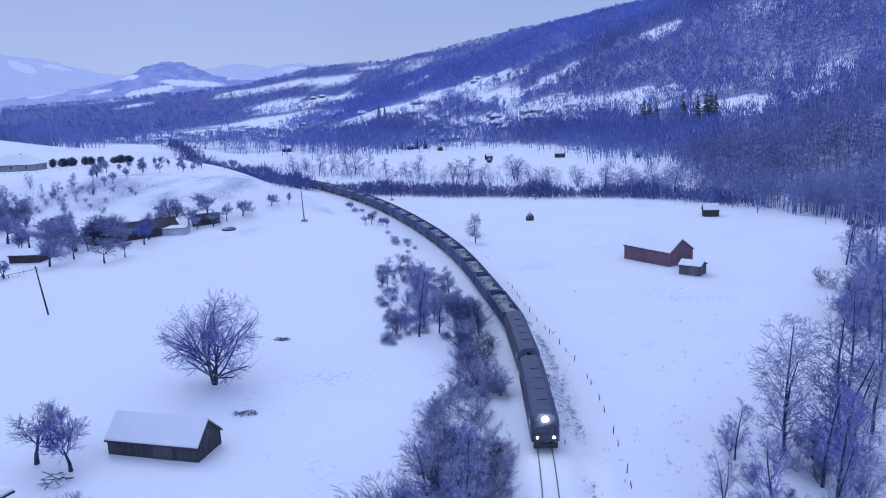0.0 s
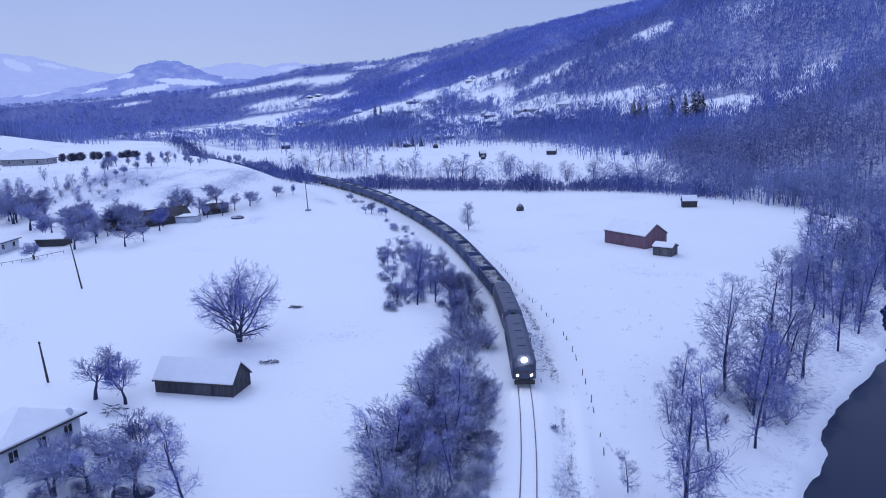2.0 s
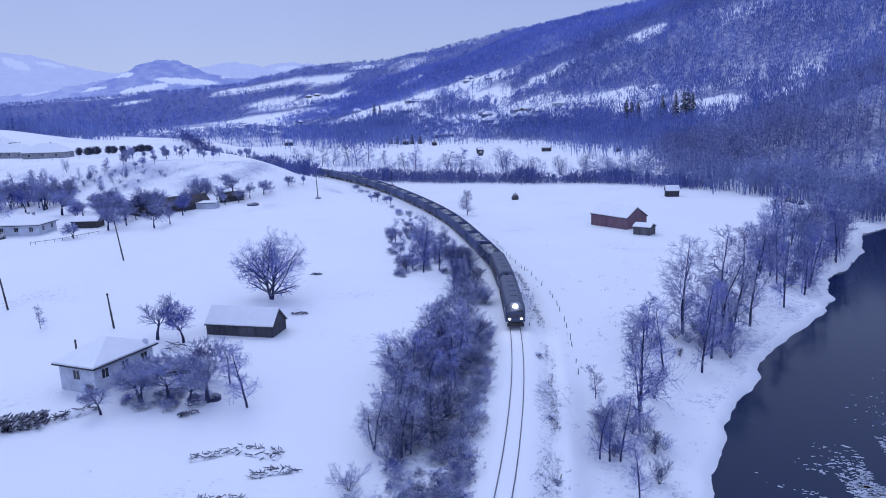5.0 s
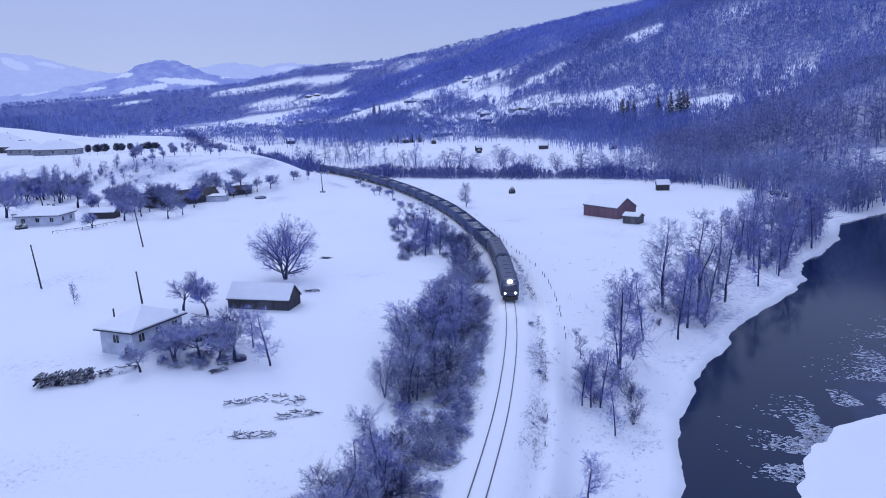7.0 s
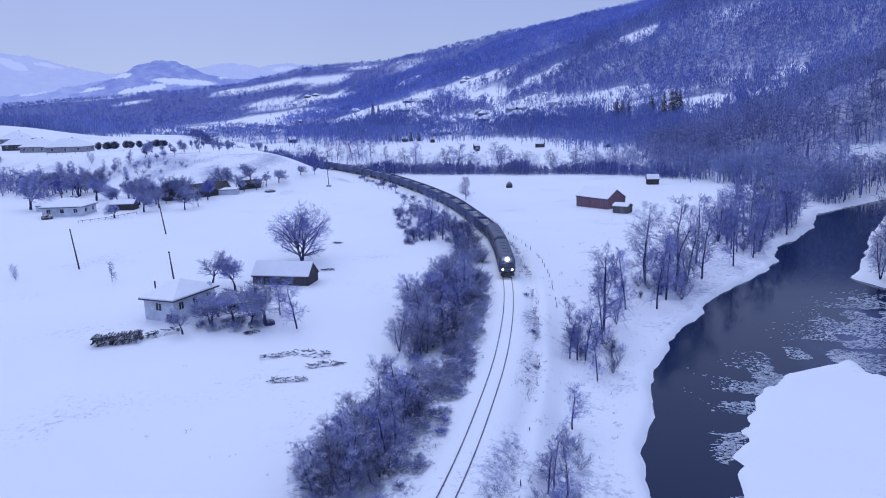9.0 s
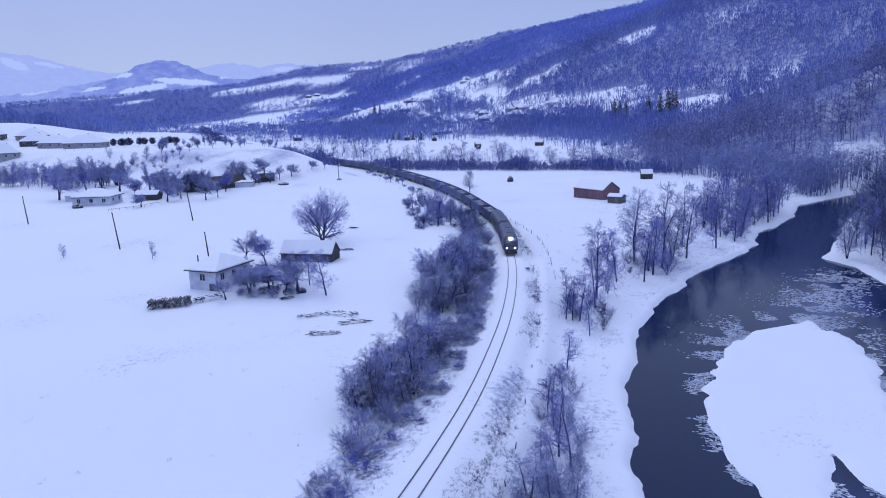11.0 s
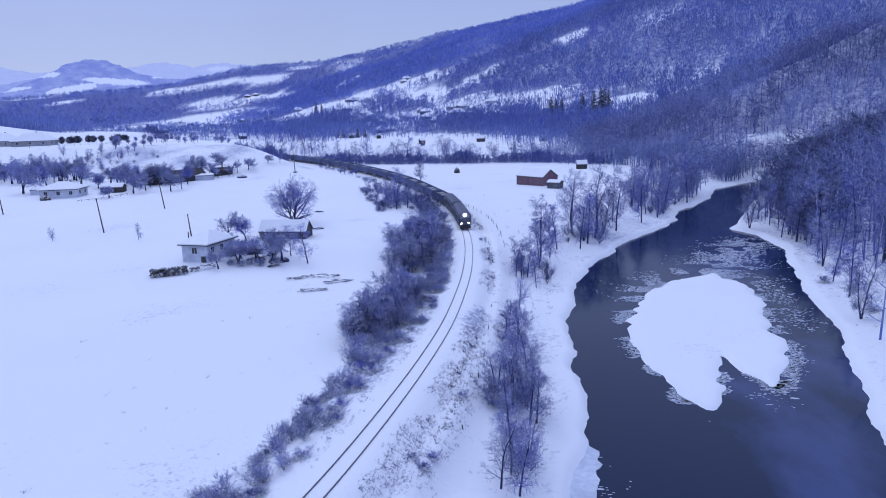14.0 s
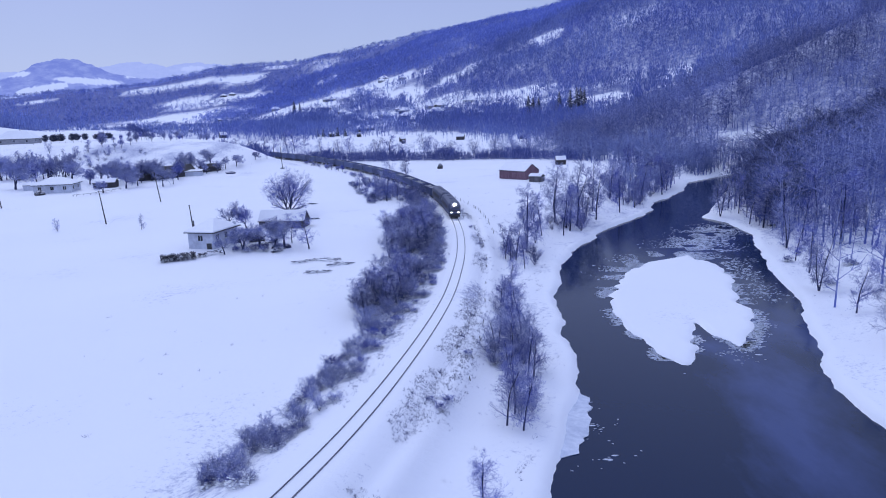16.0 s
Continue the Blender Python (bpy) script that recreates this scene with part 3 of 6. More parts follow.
def piece(name, me, parent, m):
    """An object on a mesh that is already there, under a thing or a part."""
    ob = new(name, me)
    ob.parent = parent
    ob.matrix_basis = m
    return ob


def box(bm, x, y, z, sx, sy, sz, turn=0.0, tilt=0.0):
    """A box with its foot at z."""
    m = pose(x, y, z + sz / 2, tilt, 0, turn) @ Matrix.Diagonal((sx, sy, sz, 1))
    bmesh.ops.create_cube(bm, size=1, matrix=m)
    return bm


def bevelled(bm, width):
    bmesh.ops.bevel(bm, geom=bm.edges[:], offset=width, segments=2, affect="EDGES", profile=0.6)
    return bm


def prism(bm, ring_a, ring_b):
    a, b = [bm.verts.new(p) for p in ring_a], [bm.verts.new(p) for p in ring_b]
    n = len(a)
    for k in range(n):
        bm.faces.new((a[k], a[(k + 1) % n], b[(k + 1) % n], b[k]))
    bm.faces.new(a[::-1])
    bm.faces.new(b)
    return bm


# ---------------------------------------------------------------- trees
UP = np.array((0.0, 0.0, 1.0))


def unit(v):
    return v / (np.linalg.norm(v) + 1e-9)


def limb(segs, rng, p, d, length, r, level, q):
    n = q["nodes"][level]
    for k in range(n):
        e = p + d * (length / n)
        ra, rb = r * (1 - 0.8 * k / n), max(q["thin"], r * (1 - 0.8 * (k + 1) / n))
        segs.append((p, e, ra, rb, level))
        if level < q["levels"] - 1 and (k + 1) / n > q["bare"][level]:
            for _ in range(q["kids"][level]):
                side = rng.normal(size=3)
                side = unit(side - d * (side @ d))
                a = radians(rng.uniform(*q["angle"]))
                cd = unit(d * math.cos(a) + side * math.sin(a))
                cl = length * q["ratio"][level] * (1.1 - 0.55 * k / n) * rng.uniform(0.65, 1.2)
                limb(segs, rng, e, cd, cl, max(q["thin"], rb * 0.62), level + 1, q)
        p = e
        d = unit(d + rng.normal(size=3) * q["wobble"] + UP * q["lift"][level])


def segs_mesh(name, segs, sides, mat):
    """Tapered rods, one for each segment."""
    p, e = np.array([s[0] for s in segs]), np.array([s[1] for s in segs])
    ra, rb = np.array([s[2] for s in segs]), np.array([s[3] for s in segs])
    d = e - p
    d /= np.linalg.norm(d, axis=1)[:, None] + 1e-9
    ref = np.where(np.abs(d[:, 2:]) > 0.9, np.array([[1.0, 0, 0]]), np.array([[0, 0, 1.0]]))
    u = np.cross(d, ref)
    u /= np.linalg.norm(u, axis=1)[:, None] + 1e-9
    v = np.cross(d, u)
    rings = []
    for base, r in ((p, ra), (e, rb)):
        for k in range(sides):
            a = 2 * math.pi * k / sides
            rings.append(base + (u * math.cos(a) + v * math.sin(a)) * r[:, None])
    verts = np.stack(rings, 1).reshape(-1, 3)
    o = np.arange(len(segs))[:, None] * 2 * sides
    quads = [np.concatenate([o + k, o + (k + 1) % sides, o + sides + (k + 1) % sides, o + sides + k], 1) for k in range(sides)]
    return mesh_np(name, verts, np.concatenate(quads), mat, sides > 3)


def tree_kind(seed, q, stems, bark, twig):
    """One grown shape, of height 1 after scaling: trunk and crown meshes."""
    rng = np.random.default_rng(seed)
    segs = []
    for k in range(stems):
        a = 2 * math.pi * (k + rng.uniform(-0.3, 0.3)) / stems
        lean = q["lean"] * rng.uniform(0.15, 1.25) if stems > 1 else q["lean"] * 0.3
        d = unit(np.array((math.cos(a) * lean, math.sin(a) * lean, 1.0)))
        foot = np.array((math.cos(a), math.sin(a), 0)) * q["foot"] * rng.uniform(0.2, 1) * (stems > 1)
        limb(segs, rng, foot, d, q["length"] * rng.uniform(0.85, 1.1), q["radius"], 0, q)
    if "dome" in q:
        cz, rx, rz = q["dome"]
        segs = [g for g in segs if g[4] == 0 or math.hypot(g[1][0] / rx, g[1][1] / rx, (g[1][2] - cz) / rz) < rng.uniform(0.86, 1.06)]
    low = [s for s in segs if s[4] < q["split"]]
    high = [s for s in segs if s[4] >= q["split"]]
    top = max(s[1][2] for s in segs)
    return segs_mesh("trunk", low, 5, bark), segs_mesh("crown", high, 3, twig), top


ROUND = dict(levels=4, nodes=(6, 9, 5, 2), kids=(3, 2, 2), bare=(0.1, 0.12, 0.0), angle=(22, 78), ratio=(1.3, 0.36, 0.5), wobble=0.07,
             lift=(0.02, 0.02, 0.0, 0.0), thin=0.013, length=6.4, radius=0.26, lean=0.3, foot=0.25, split=2, dome=(6.1, 5.8, 6.3))
SLENDER = dict(levels=4, nodes=(12, 4, 3, 1), kids=(2, 2, 2), bare=(0.16, 0.1, 0.0), angle=(34, 70), ratio=(0.29, 0.5, 0.8), wobble=0.045,
               lift=(0.04, 0.03, 0.03, 0.0), thin=0.015, length=12.0, radius=0.20, lean=0.2, foot=0.1, split=1)
FRUIT = dict(levels=4, nodes=(3, 7, 5, 2), kids=(3, 3, 2), bare=(0.4, 0.1, 0.0), angle=(24, 62), ratio=(1.3, 0.5, 0.55), wobble=0.17,
             lift=(0.0, 0.03, 0.03, 0.0), thin=0.013, length=2.0, radius=0.16, lean=0.2, foot=0.1, split=2)
SHRUB = dict(levels=3, nodes=(6, 4, 2), kids=(2, 2), bare=(0.1, 0.0), angle=(18, 48), ratio=(0.42, 0.6), wobble=0.09,
             lift=(0.03, 0.05, 0.0), thin=0.018, length=4.6, radius=0.05, lean=0.6, foot=0.12, split=1)
LOW = dict(levels=3, nodes=(4, 3, 1), kids=(3, 3), bare=(0.0, 0.0), angle=(25, 60), ratio=(0.5, 0.6), wobble=0.16,
           lift=(0.02, 0.05, 0.0), thin=0.010, length=1.7, radius=0.02, lean=0.8, foot=0.06, split=1)


def clumps(seed, radius, height, n, size=1.0):
    """Lumps of snow caught among twigs."""
    rng = np.random.default_rng(seed)
    oct_v = np.array(((1, 0, 0), (0, 1, 0), (-1, 0, 0), (0, -1, 0), (0, 0, 0.55), (0, 0, -0.35)), float)
    oct_f = np.array(((0, 1, 4), (1, 2, 4), (2, 3, 4), (3, 0, 4), (1, 0, 5), (2, 1, 5), (3, 2, 5), (0, 3, 5)))
    vs, fs = [], []
    for k in range(n):
        a, r = rng.uniform(0, 6.28), radius * math.sqrt(rng.uniform(0, 1))
        z = height * rng.uniform(0.1, 0.95) * (1 - 0.5 * (r / radius) ** 2)
        q = size * rng.uniform(0.07, 0.22) * rng.uniform(0.4, 1.0)
        vs.append(oct_v * np.array((q * 1.5, q, q)) + np.array((r * math.cos(a), r * math.sin(a), z)))
        fs.append(oct_f + 6 * k)
    return mesh_np("snow_cover", np.concatenate(vs), np.concatenate(fs), M_SNOW, True)


CLUMPS = {"frosted": clumps(1, 1.7, 3.0, 110, 1.15), "low": clumps(2, 1.3, 1.3, 110, 1.35), "shrub": clumps(3, 2.2, 4.0, 60)}
KINDS = {
    "round": [tree_kind(16, ROUND, 2, M_BARK, M_TWIG)],
    "slender": [tree_kind(21 + k, SLENDER, 1 + (k == 2), M_BARK, (M_TWIG, M_TWIG, M_FROST, M_TWIG)[k]) for k in range(4)],
    "fruit": [tree_kind(31 + k, FRUIT, 1 + (k == 1), M_BARK, (M_TWIG, M_FROST, M_FROST, M_FROST)[k]) for k in range(4)],
    "oval": [tree_kind(25, SLENDER, 2, M_BARK, M_FROST)],
    "shrub": [tree_kind(41 + k, SHRUB, 7, M_BARK, (M_DARKTWIG, M_DARKTWIG, M_TWIG, M_FROST)[k]) for k in range(4)],
    "frosted": [tree_kind(51 + k, SHRUB, 6, M_BARK, M_FROST) for k in range(3)],
    "low": [tree_kind(61 + k, LOW, 7, M_BARK, (M_TWIG, M_FROST, M_FROST)[k]) for k in range(3)],
}
WORDS = {
    "round": ("tree", "broad bare deciduous tree standing in a snowy field", "tree"),
    "slender": ("tree", "slender bare tree with thin frosted twigs", "tree"),
    "fruit": ("fruit_tree", "gnarled bare orchard tree dusted with snow", "tree"),
    "oval": ("tree", "lone young bare tree in the snowy field", "tree"),
    "shrub": ("shrub", "dense dark leafless shrub beside the railway", "shrub"),
    "frosted": ("bush", "leafless shrub with snow on its twigs", "shrub"),
    "low": ("scrub_bush", "low frosted scrub on the snowy embankment", "shrub"),
}
veg = random.Random(7)


def plant(kind, x, y, height, group="", wide=1.0, label=""):
    trunk, crown, top = veg.choice(KINDS[kind])
    name, words, category = WORDS[kind]
    k = height / top
    ob = tagged(new(name), label or words, category, group)
    ob.empty_display_size = 0.2
    ob.matrix_basis = pose(x, y, gz1(x, y) - 0.06, 0, 0, veg.uniform(0, 360)) @ Matrix.Diagonal((k * wide, k * wide, k, 1))
    piece("trunk", trunk, ob, Matrix())
    piece("crown", crown, ob, Matrix())
    if kind in CLUMPS:
        piece("snow_cover", CLUMPS[kind], ob, Matrix())["kind"] = "stuff"
    return ob


def thicket(kind, cx, cy, rx, ry, count, lo, hi, group, wide=1.0, clear=3.0):
    done = tries = 0
    while done < count and tries < count * 20:
        tries += 1
        a, r = veg.uniform(0, 2 * math.pi), math.sqrt(veg.random())
        x, y = cx + rx * r * math.cos(a), cy + ry * r * math.sin(a)
        if abs(float(track_offset(np.array([x]), np.array([y]))[0])) < clear or float(river_in(np.array([x]), np.array([y]))[0]) > -1.0:
            continue
        plant(kind, x, y, veg.uniform(lo, hi), group, wide * veg.uniform(0.85, 1.15))
        done += 1


def row_of(kind, y0, y1, o0, o1, count, lo, hi, group, wide=1.0):
    """Plants along the railway between two offsets from it (east is positive)."""
    for _ in range(count):
        y = veg.uniform(y0, y1)
        o = veg.uniform(o0, o1)
        slope = float(track_x(y + 2) - track_x(y - 2)) / 4
        n = math.hypot(1, slope)
        plant(kind, float(track_x(y)) + o / n, y - o * slope / n, veg.uniform(lo, hi), group, wide)


plant("round", -50.0, 78.0, 13.0, wide=1.08, label="broad bare tree with several stems in an open snowy field")
plant("oval", -27.1, 180.0, 8.4, "scattered trees", 1.2, "lone young tree with an oval bare crown")
# thickets on the west side of the line
plant("slender", -26.2, 98.8, 12.5, "trees in the trackside thicket")
row_of("slender", 99, 150, -19, -6, 20, 3.2, 7.5, "trees in the trackside thicket", 1.15)
row_of("frosted", 100, 148, -19, -5, 30, 1.1, 2.4, "trackside thicket", 1.3)
row_of("low", 98, 150, -20, -6, 70, 0.8, 1.8, "embankment scrub", 1.4)
row_of("shrub", 98, 146, -19, -8, 22, 1.8, 3.6, "trackside thicket", 0.9)
row_of("low", 150, 262, -13, -5, 16, 0.8, 2.0, "embankment scrub", 1.2)
row_of("fruit", 165, 262, -14, -6, 5, 2.5, 4.0, "scattered trees", 1.0)
row_of("shrub", 78, 122, -9.5, -4.0, 36, 2.6, 4.6, "trackside thicket", 1.2)
thicket("frosted", -14.5, 68, 6, 12, 40, 1.8, 3.2, "trackside thicket", 1.5, 4.0)
thicket("frosted", -10.5, 57, 4.0, 8, 26, 1.4, 3.0, "trackside thicket", 1.4, 3.6)
thicket("shrub", -12.5, 57, 4.0, 6, 12, 2.6, 4.2, "trackside thicket", 1.3, 4.5)
thicket("frosted", -9.5, 31, 2.6, 12, 24, 1.2, 2.4, "trackside thicket", 1.5, 3.6)
thicket("slender", -15.0, 43, 4.6, 14.5, 22, 5.0, 7.0, "trees in the trackside thicket", 1.35, 6.8)
thicket("shrub", -14.5, 43, 5.0, 16, 30, 3.4, 5.6, "trackside thicket", 1.3, 6.6)
row_of("frosted", 24, 60, -7.5, -3.8, 26, 1.3, 2.4, "trackside thicket", 1.5)
plant("frosted", -18.5, 18.0, 3.2, "trackside thicket", 1.3)
thicket("frosted", -10.0, 17, 3.2, 9, 18, 1.2, 2.5, "trackside thicket", 1.4, 3.6)
thicket("shrub", -12.0, 8, 2.8, 5, 5, 2.6, 4.0, "trackside thicket", 1.3, 6.6)
thicket("low", -13.5, 16, 4, 6, 14, 0.9, 1.7, "embankment scrub", 1.3, 4.0)
thicket("shrub", -15.0, -2.0, 4.6, 10, 18, 3.0, 4.8, "trackside thicket", 1.3, 6.6)
thicket("slender", -15.5, -2.0, 4.2, 9, 12, 4.8, 6.8, "trees in the trackside thicket", 1.4, 6.8)
thicket("frosted", -14.0, -12, 3.6, 10, 16, 1.8, 3.2, "trackside thicket", 1.4, 4.5)
row_of("low", -34, -14, -10.0, -5.0, 26, 0.9, 1.8, "embankment scrub", 1.4)
row_of("frosted", -36, -14, -10.0, -6.0, 12, 1.0, 2.0, "embankment scrub", 1.3)
thicket("frosted", -18.6, -43, 2.6, 7, 16, 1.2, 2.3, "embankment scrub", 1.3, 5.0)
thicket("frosted", -22.6, -53, 3.0, 7, 26, 1.2, 2.4, "embankment scrub", 1.3, 5.0)
thicket("low", -21.5, -54, 4.0, 8, 22, 0.8, 1.6, "embankment scrub", 1.4, 4.6)
thicket("low", -17.0, -40, 4.0, 9, 16, 0.8, 1.6, "embankment scrub", 1.4, 4.2)
# tall bushes filling the trackside belt, and frosted brambles at its foot
thicket("slender", -16.0, -7.0, 4.2, 5.0, 11, 4.5, 7.5, "trees in the trackside thicket", 1.5, 6.8)
thicket("shrub", -14.5, -6.5, 4.4, 5.5, 12, 2.6, 4.6, "trackside thicket", 1.3, 6.6)
thicket("shrub", -11.8, 5.0, 2.6, 4.5, 6, 2.2, 3.6, "trackside thicket", 1.3, 6.0)
thicket("shrub", -14.5, 28.0, 4.0, 7.0, 11, 2.6, 4.6, "trackside thicket", 1.35, 6.6)
thicket("slender", -15.5, 30.0, 3.8, 7.0, 7, 4.2, 6.4, "trees in the trackside thicket", 1.5, 6.6)
row_of("low", -16, 28, -7.6, -3.2, 84, 0.7, 1.5, "brambles by the track", 1.5)
row_of("low", 28, 60, -7.0, -3.4, 40, 0.7, 1.5, "brambles by the track", 1.5)
for x, y in ((-6.6, -44.5), (-5.6, -45.5), (-5.0, -43.6), (-3.0, -30.5), (-0.2, 33.0), (0.4, 21.0), (-2.0, 52.0), (-6.0, 84.0)):
    plant("low", x, y, veg.uniform(0.6, 0.95), "brambles by the track", 1.5)
# trees between the line and the river
for x, y, h in ((19.3, 69.2, 15.5), (21.5, 64.0, 12.0), (24.6, 67.8, 14.0), (14.4, 53.7, 10.5), (39.5, 88.6, 12.5), (13.6, 66.0, 7.0), (10.9, 58.0, 5.5), (22.0, 61.5, 12.0),
                (27.5, 73.5, 11.5), (31.0, 77.0, 13.5), (12.2, 45.5, 5.0), (9.5, 36.6, 9.5), (6.8, 29.4, 8.0), (5.7, 29.1, 7.0), (4.7, 29.2, 7.5), (8.0, 22.6, 6.5), (10.0, 41.6, 14.0), (19.7, 55.8, 11.0), (5.0, 42.9, 4.5), (25.7, 72.5, 16.5), (31.6, 86.0, 15.0)):
    plant("slender", x, y, h, "riverside trees", 1.05)
for x, y, h in ((4.5, 8.3, 6.0), (3.2, -15.2, 7.0), (3.4, -26.0, 7.5), (2.3, -30.2, 7.0), (0.8, -45.0, 6.5), (2.0, -38.0, 6.0), (-2.0, -61.0, 6.0), (4.3, -17.0, 7.0), (3.8, -6.0, 6.0)):
    plant("slender", x, y, h, "riverside trees", 1.15)
thicket("shrub", 22, 66, 9, 8, 14, 1.6, 3.6, "riverside shrubs", 1.2)
thicket("shrub", 8.5, 33, 4, 8, 12, 1.4, 3.2, "riverside shrubs", 1.2)
thicket("frosted", 3.6, -8, 2.2, 18, 18, 1.2, 2.8, "riverside shrubs", 1.25, 5)
thicket("frosted", 2.2, -32, 2.4, 16, 18, 1.4, 3.0, "riverside shrubs", 1.25, 5)
thicket("slender", 2.6, -24, 2.2, 24, 13, 4.0, 7.0, "riverside trees", 1.2, 5)
thicket("slender", 47, 108, 7, 13, 10, 8, 13, "riverside trees", 1.1)
thicket("slender", 60, 142, 8, 18, 15, 9, 14, "riverside trees", 1.1)
thicket("shrub", 52, 118, 12, 24, 30, 1.8, 4.0, "riverside shrubs", 1.2)
for x, y, h in ((53.2, 2.5, 9.5), (63.5, 78.0, 10.0), (66.5, 66.0, 9.0), (59.0, 24.0, 8.0), (57.0, 14.0, 9.5), (62.5, 36.0, 10.5), (67.0, 48.0, 11.0), (51.5, -12.0, 8.0), (49.0, -26.0, 9.0), (60.0, -4.0, 11.0)):
    plant("slender", x, y, h, "trees on the far bank", 1.1)
thicket("slender", 74, 50, 8, 60, 40, 8, 14, "trees on the far bank", 1.1)
thicket("low", 60, 10, 8, 50, 30, 0.8, 1.8, "scrub on the far bank", 1.2)
# tall alders by the stream behind the field
for x, y, h in ((-146, 399, 13), (-141, 407, 11), (-130, 404, 15), (-125, 404, 16), (-122, 422, 12), (-104, 391, 10), (-87, 370, 10), (-80, 368, 13), (-61, 364, 11), (-52, 354, 13), (-45, 352, 9), (-29, 358, 13), (-27, 352, 11),
                (-21, 348, 9), (-12, 330, 9), (-162, 421, 9), (-180, 446, 9), (2, 322, 10), (14, 316, 12), (24, 306, 11), (33, 300, 13), (40, 296, 15)):
    plant("slender", x, y, h, "alders by the stream", 1.5, "tall bare alder standing by the stream")
# orchard and farm trees
plant("fruit", -59.4, 56.0, 7.4, "trees round the house", 1.25, "bushy bare orchard tree behind the grey house")
plant("fruit", -54.6, 55.0, 6.6, "trees round the house", 1.2, "bushy bare orchard tree behind the grey house")
for x, y, h in ((-49.2, 34.6, 5.0), (-46.1, 35.4, 5.4), (-42.6, 34.0, 5.6), (-40.8, 35.0, 6.4), (-47.6, 41.0, 5.0), (-44.0, 41.5, 6.0), (-50.5, 39.5, 4.4), (-52.0, 30.8, 4.2)):
    plant("fruit", x, y, h, "trees round the house", 1.3)
plant("slender", -35.4, 34.0, 8.2, "trees round the house", 1.35)
plant("slender", -40.5, 40.5, 7.0, "trees round the house", 1.2)
thicket("low", -46.5, 36.5, 6, 4.5, 16, 0.8, 1.7, "yard scrub", 1.3)
for x, y, h in ((-112.4, 146.2, 6.5), (-111.3, 152.8, 5.5), (-123.6, 150.4, 7.0), (-115.7, 168.4, 7.5), (-107.4, 200.7, 6.0), (-103.8, 204.6, 5.5), (-114.2, 201.9, 9.0), (-124.3, 142.5, 7.0), (-159.2, 170.6, 9.0),
                (-126.8, 131.1, 4.5), (-174.7, 182.7, 9.5), (-169.4, 150.0, 11.0), (-177.8, 177.5, 9.0), (-136.2, 158.0, 8.5), (-130.0, 160.0, 9.0), (-126.0, 168.0, 9.0), (-119.0, 176.0, 8.0),
                (-142.0, 168.0, 8.0), (-150.0, 176.0, 7.0), (-120.0, 192.0, 10.0), (-98.0, 214.0, 4.0), (-94.0, 219.0, 4.0), (-109.0, 195.0, 5.0), (-117.5, 196.0, 6.0), (-112.5, 191.5, 4.5), (-121.0, 186.0, 6.5)):
    plant("fruit", x, y, h, "orchard trees", 1.05)
thicket("fruit", -135, 166, 14, 12, 18, 5, 9, "orchard trees", 1.1)
thicket("slender", -216, 198, 44, 10, 74, 6, 11, "trees below the terrace", 0.9)
thicket("slender", -215, 226, 50, 20, 46, 3, 7, "trees below the terrace", 1.1)
thicket("frosted", -205, 222, 55, 18, 60, 1.4, 3.0, "scrub below the terrace", 1.4)
thicket("fruit", -185, 188, 16, 10, 12, 7, 11, "trees below the terrace", 1.1)
for k in range(26):
    u = k / 25
    plant("fruit", -196 + 66 * u + veg.uniform(-4, 4), 285 - 10 * u + veg.uniform(-16, 16), veg.uniform(3.0, 5.5), "young trees on the terrace", 0.8)
for x, y, h in ((-197.0, 274.5, 6.5), (-188.2, 255.0, 6.0), (-171.0, 239.6, 5.0), (-169.4, 246.4, 4.5), (-173.5, 238.0, 4.0), (-183.7, 246.1, 5.0)):
    plant("fruit", x, y, h, "scattered trees")
for x, y, h in ((-81.8, 59.5, 4.2), (-103.0, 60.0, 3.4)):
    plant("slender", x, y, h, "scattered trees", 0.9, "thin bare sapling in the open snowy field")


# ---------------------------------------------------------------- woods: uncountable trees as stuff
def wood_proto(seed, limbs, twigs, tall=1.0):
    rng = np.random.default_rng(seed)
    v, f = [], []

    def spike(p, e, r):
        d = unit(e - p)
        u = unit(np.cross(d, (0.3, 0.9, 0.2)))
        w = np.cross(d, u)
        b = len(v)
        for k in range(3):
            a = 2.1 * k
            v.append(p + (u * math.cos(a) + w * math.sin(a)) * r)
        v.append(e)
        f.extend(((b, b + 1, b + 3), (b + 1, b + 2, b + 3), (b + 2, b, b + 3)))

    top = np.array((rng.uniform(-0.09, 0.09), rng.uniform(-0.09, 0.09), tall))
    spike(np.zeros(3), top, 0.012)
    for k in range(limbs):
        h = rng.uniform(0.16, 0.9) * tall
        a, ln = rng.uniform(0, 6.28), rng.uniform(0.65, 1.15) * (0.1 + 0.3 * math.sin(math.pi * min(1, max(0, (h / tall - 0.02) / 0.95))))
        d = unit(np.array((math.cos(a), math.sin(a), rng.uniform(0.1, 1.3))))
        p = top * (h / tall)
        spike(p, p + d * ln, 0.0055)
        for q in range(twigs):
            g = p + d * ln * rng.uniform(0.3, 0.75)
            e = unit(d + rng.normal(size=3) * 0.6 + UP * 0.2)
            spike(g, g + e * ln * rng.uniform(0.4, 0.75), 0.0038)
    return np.array(v), np.array(f)


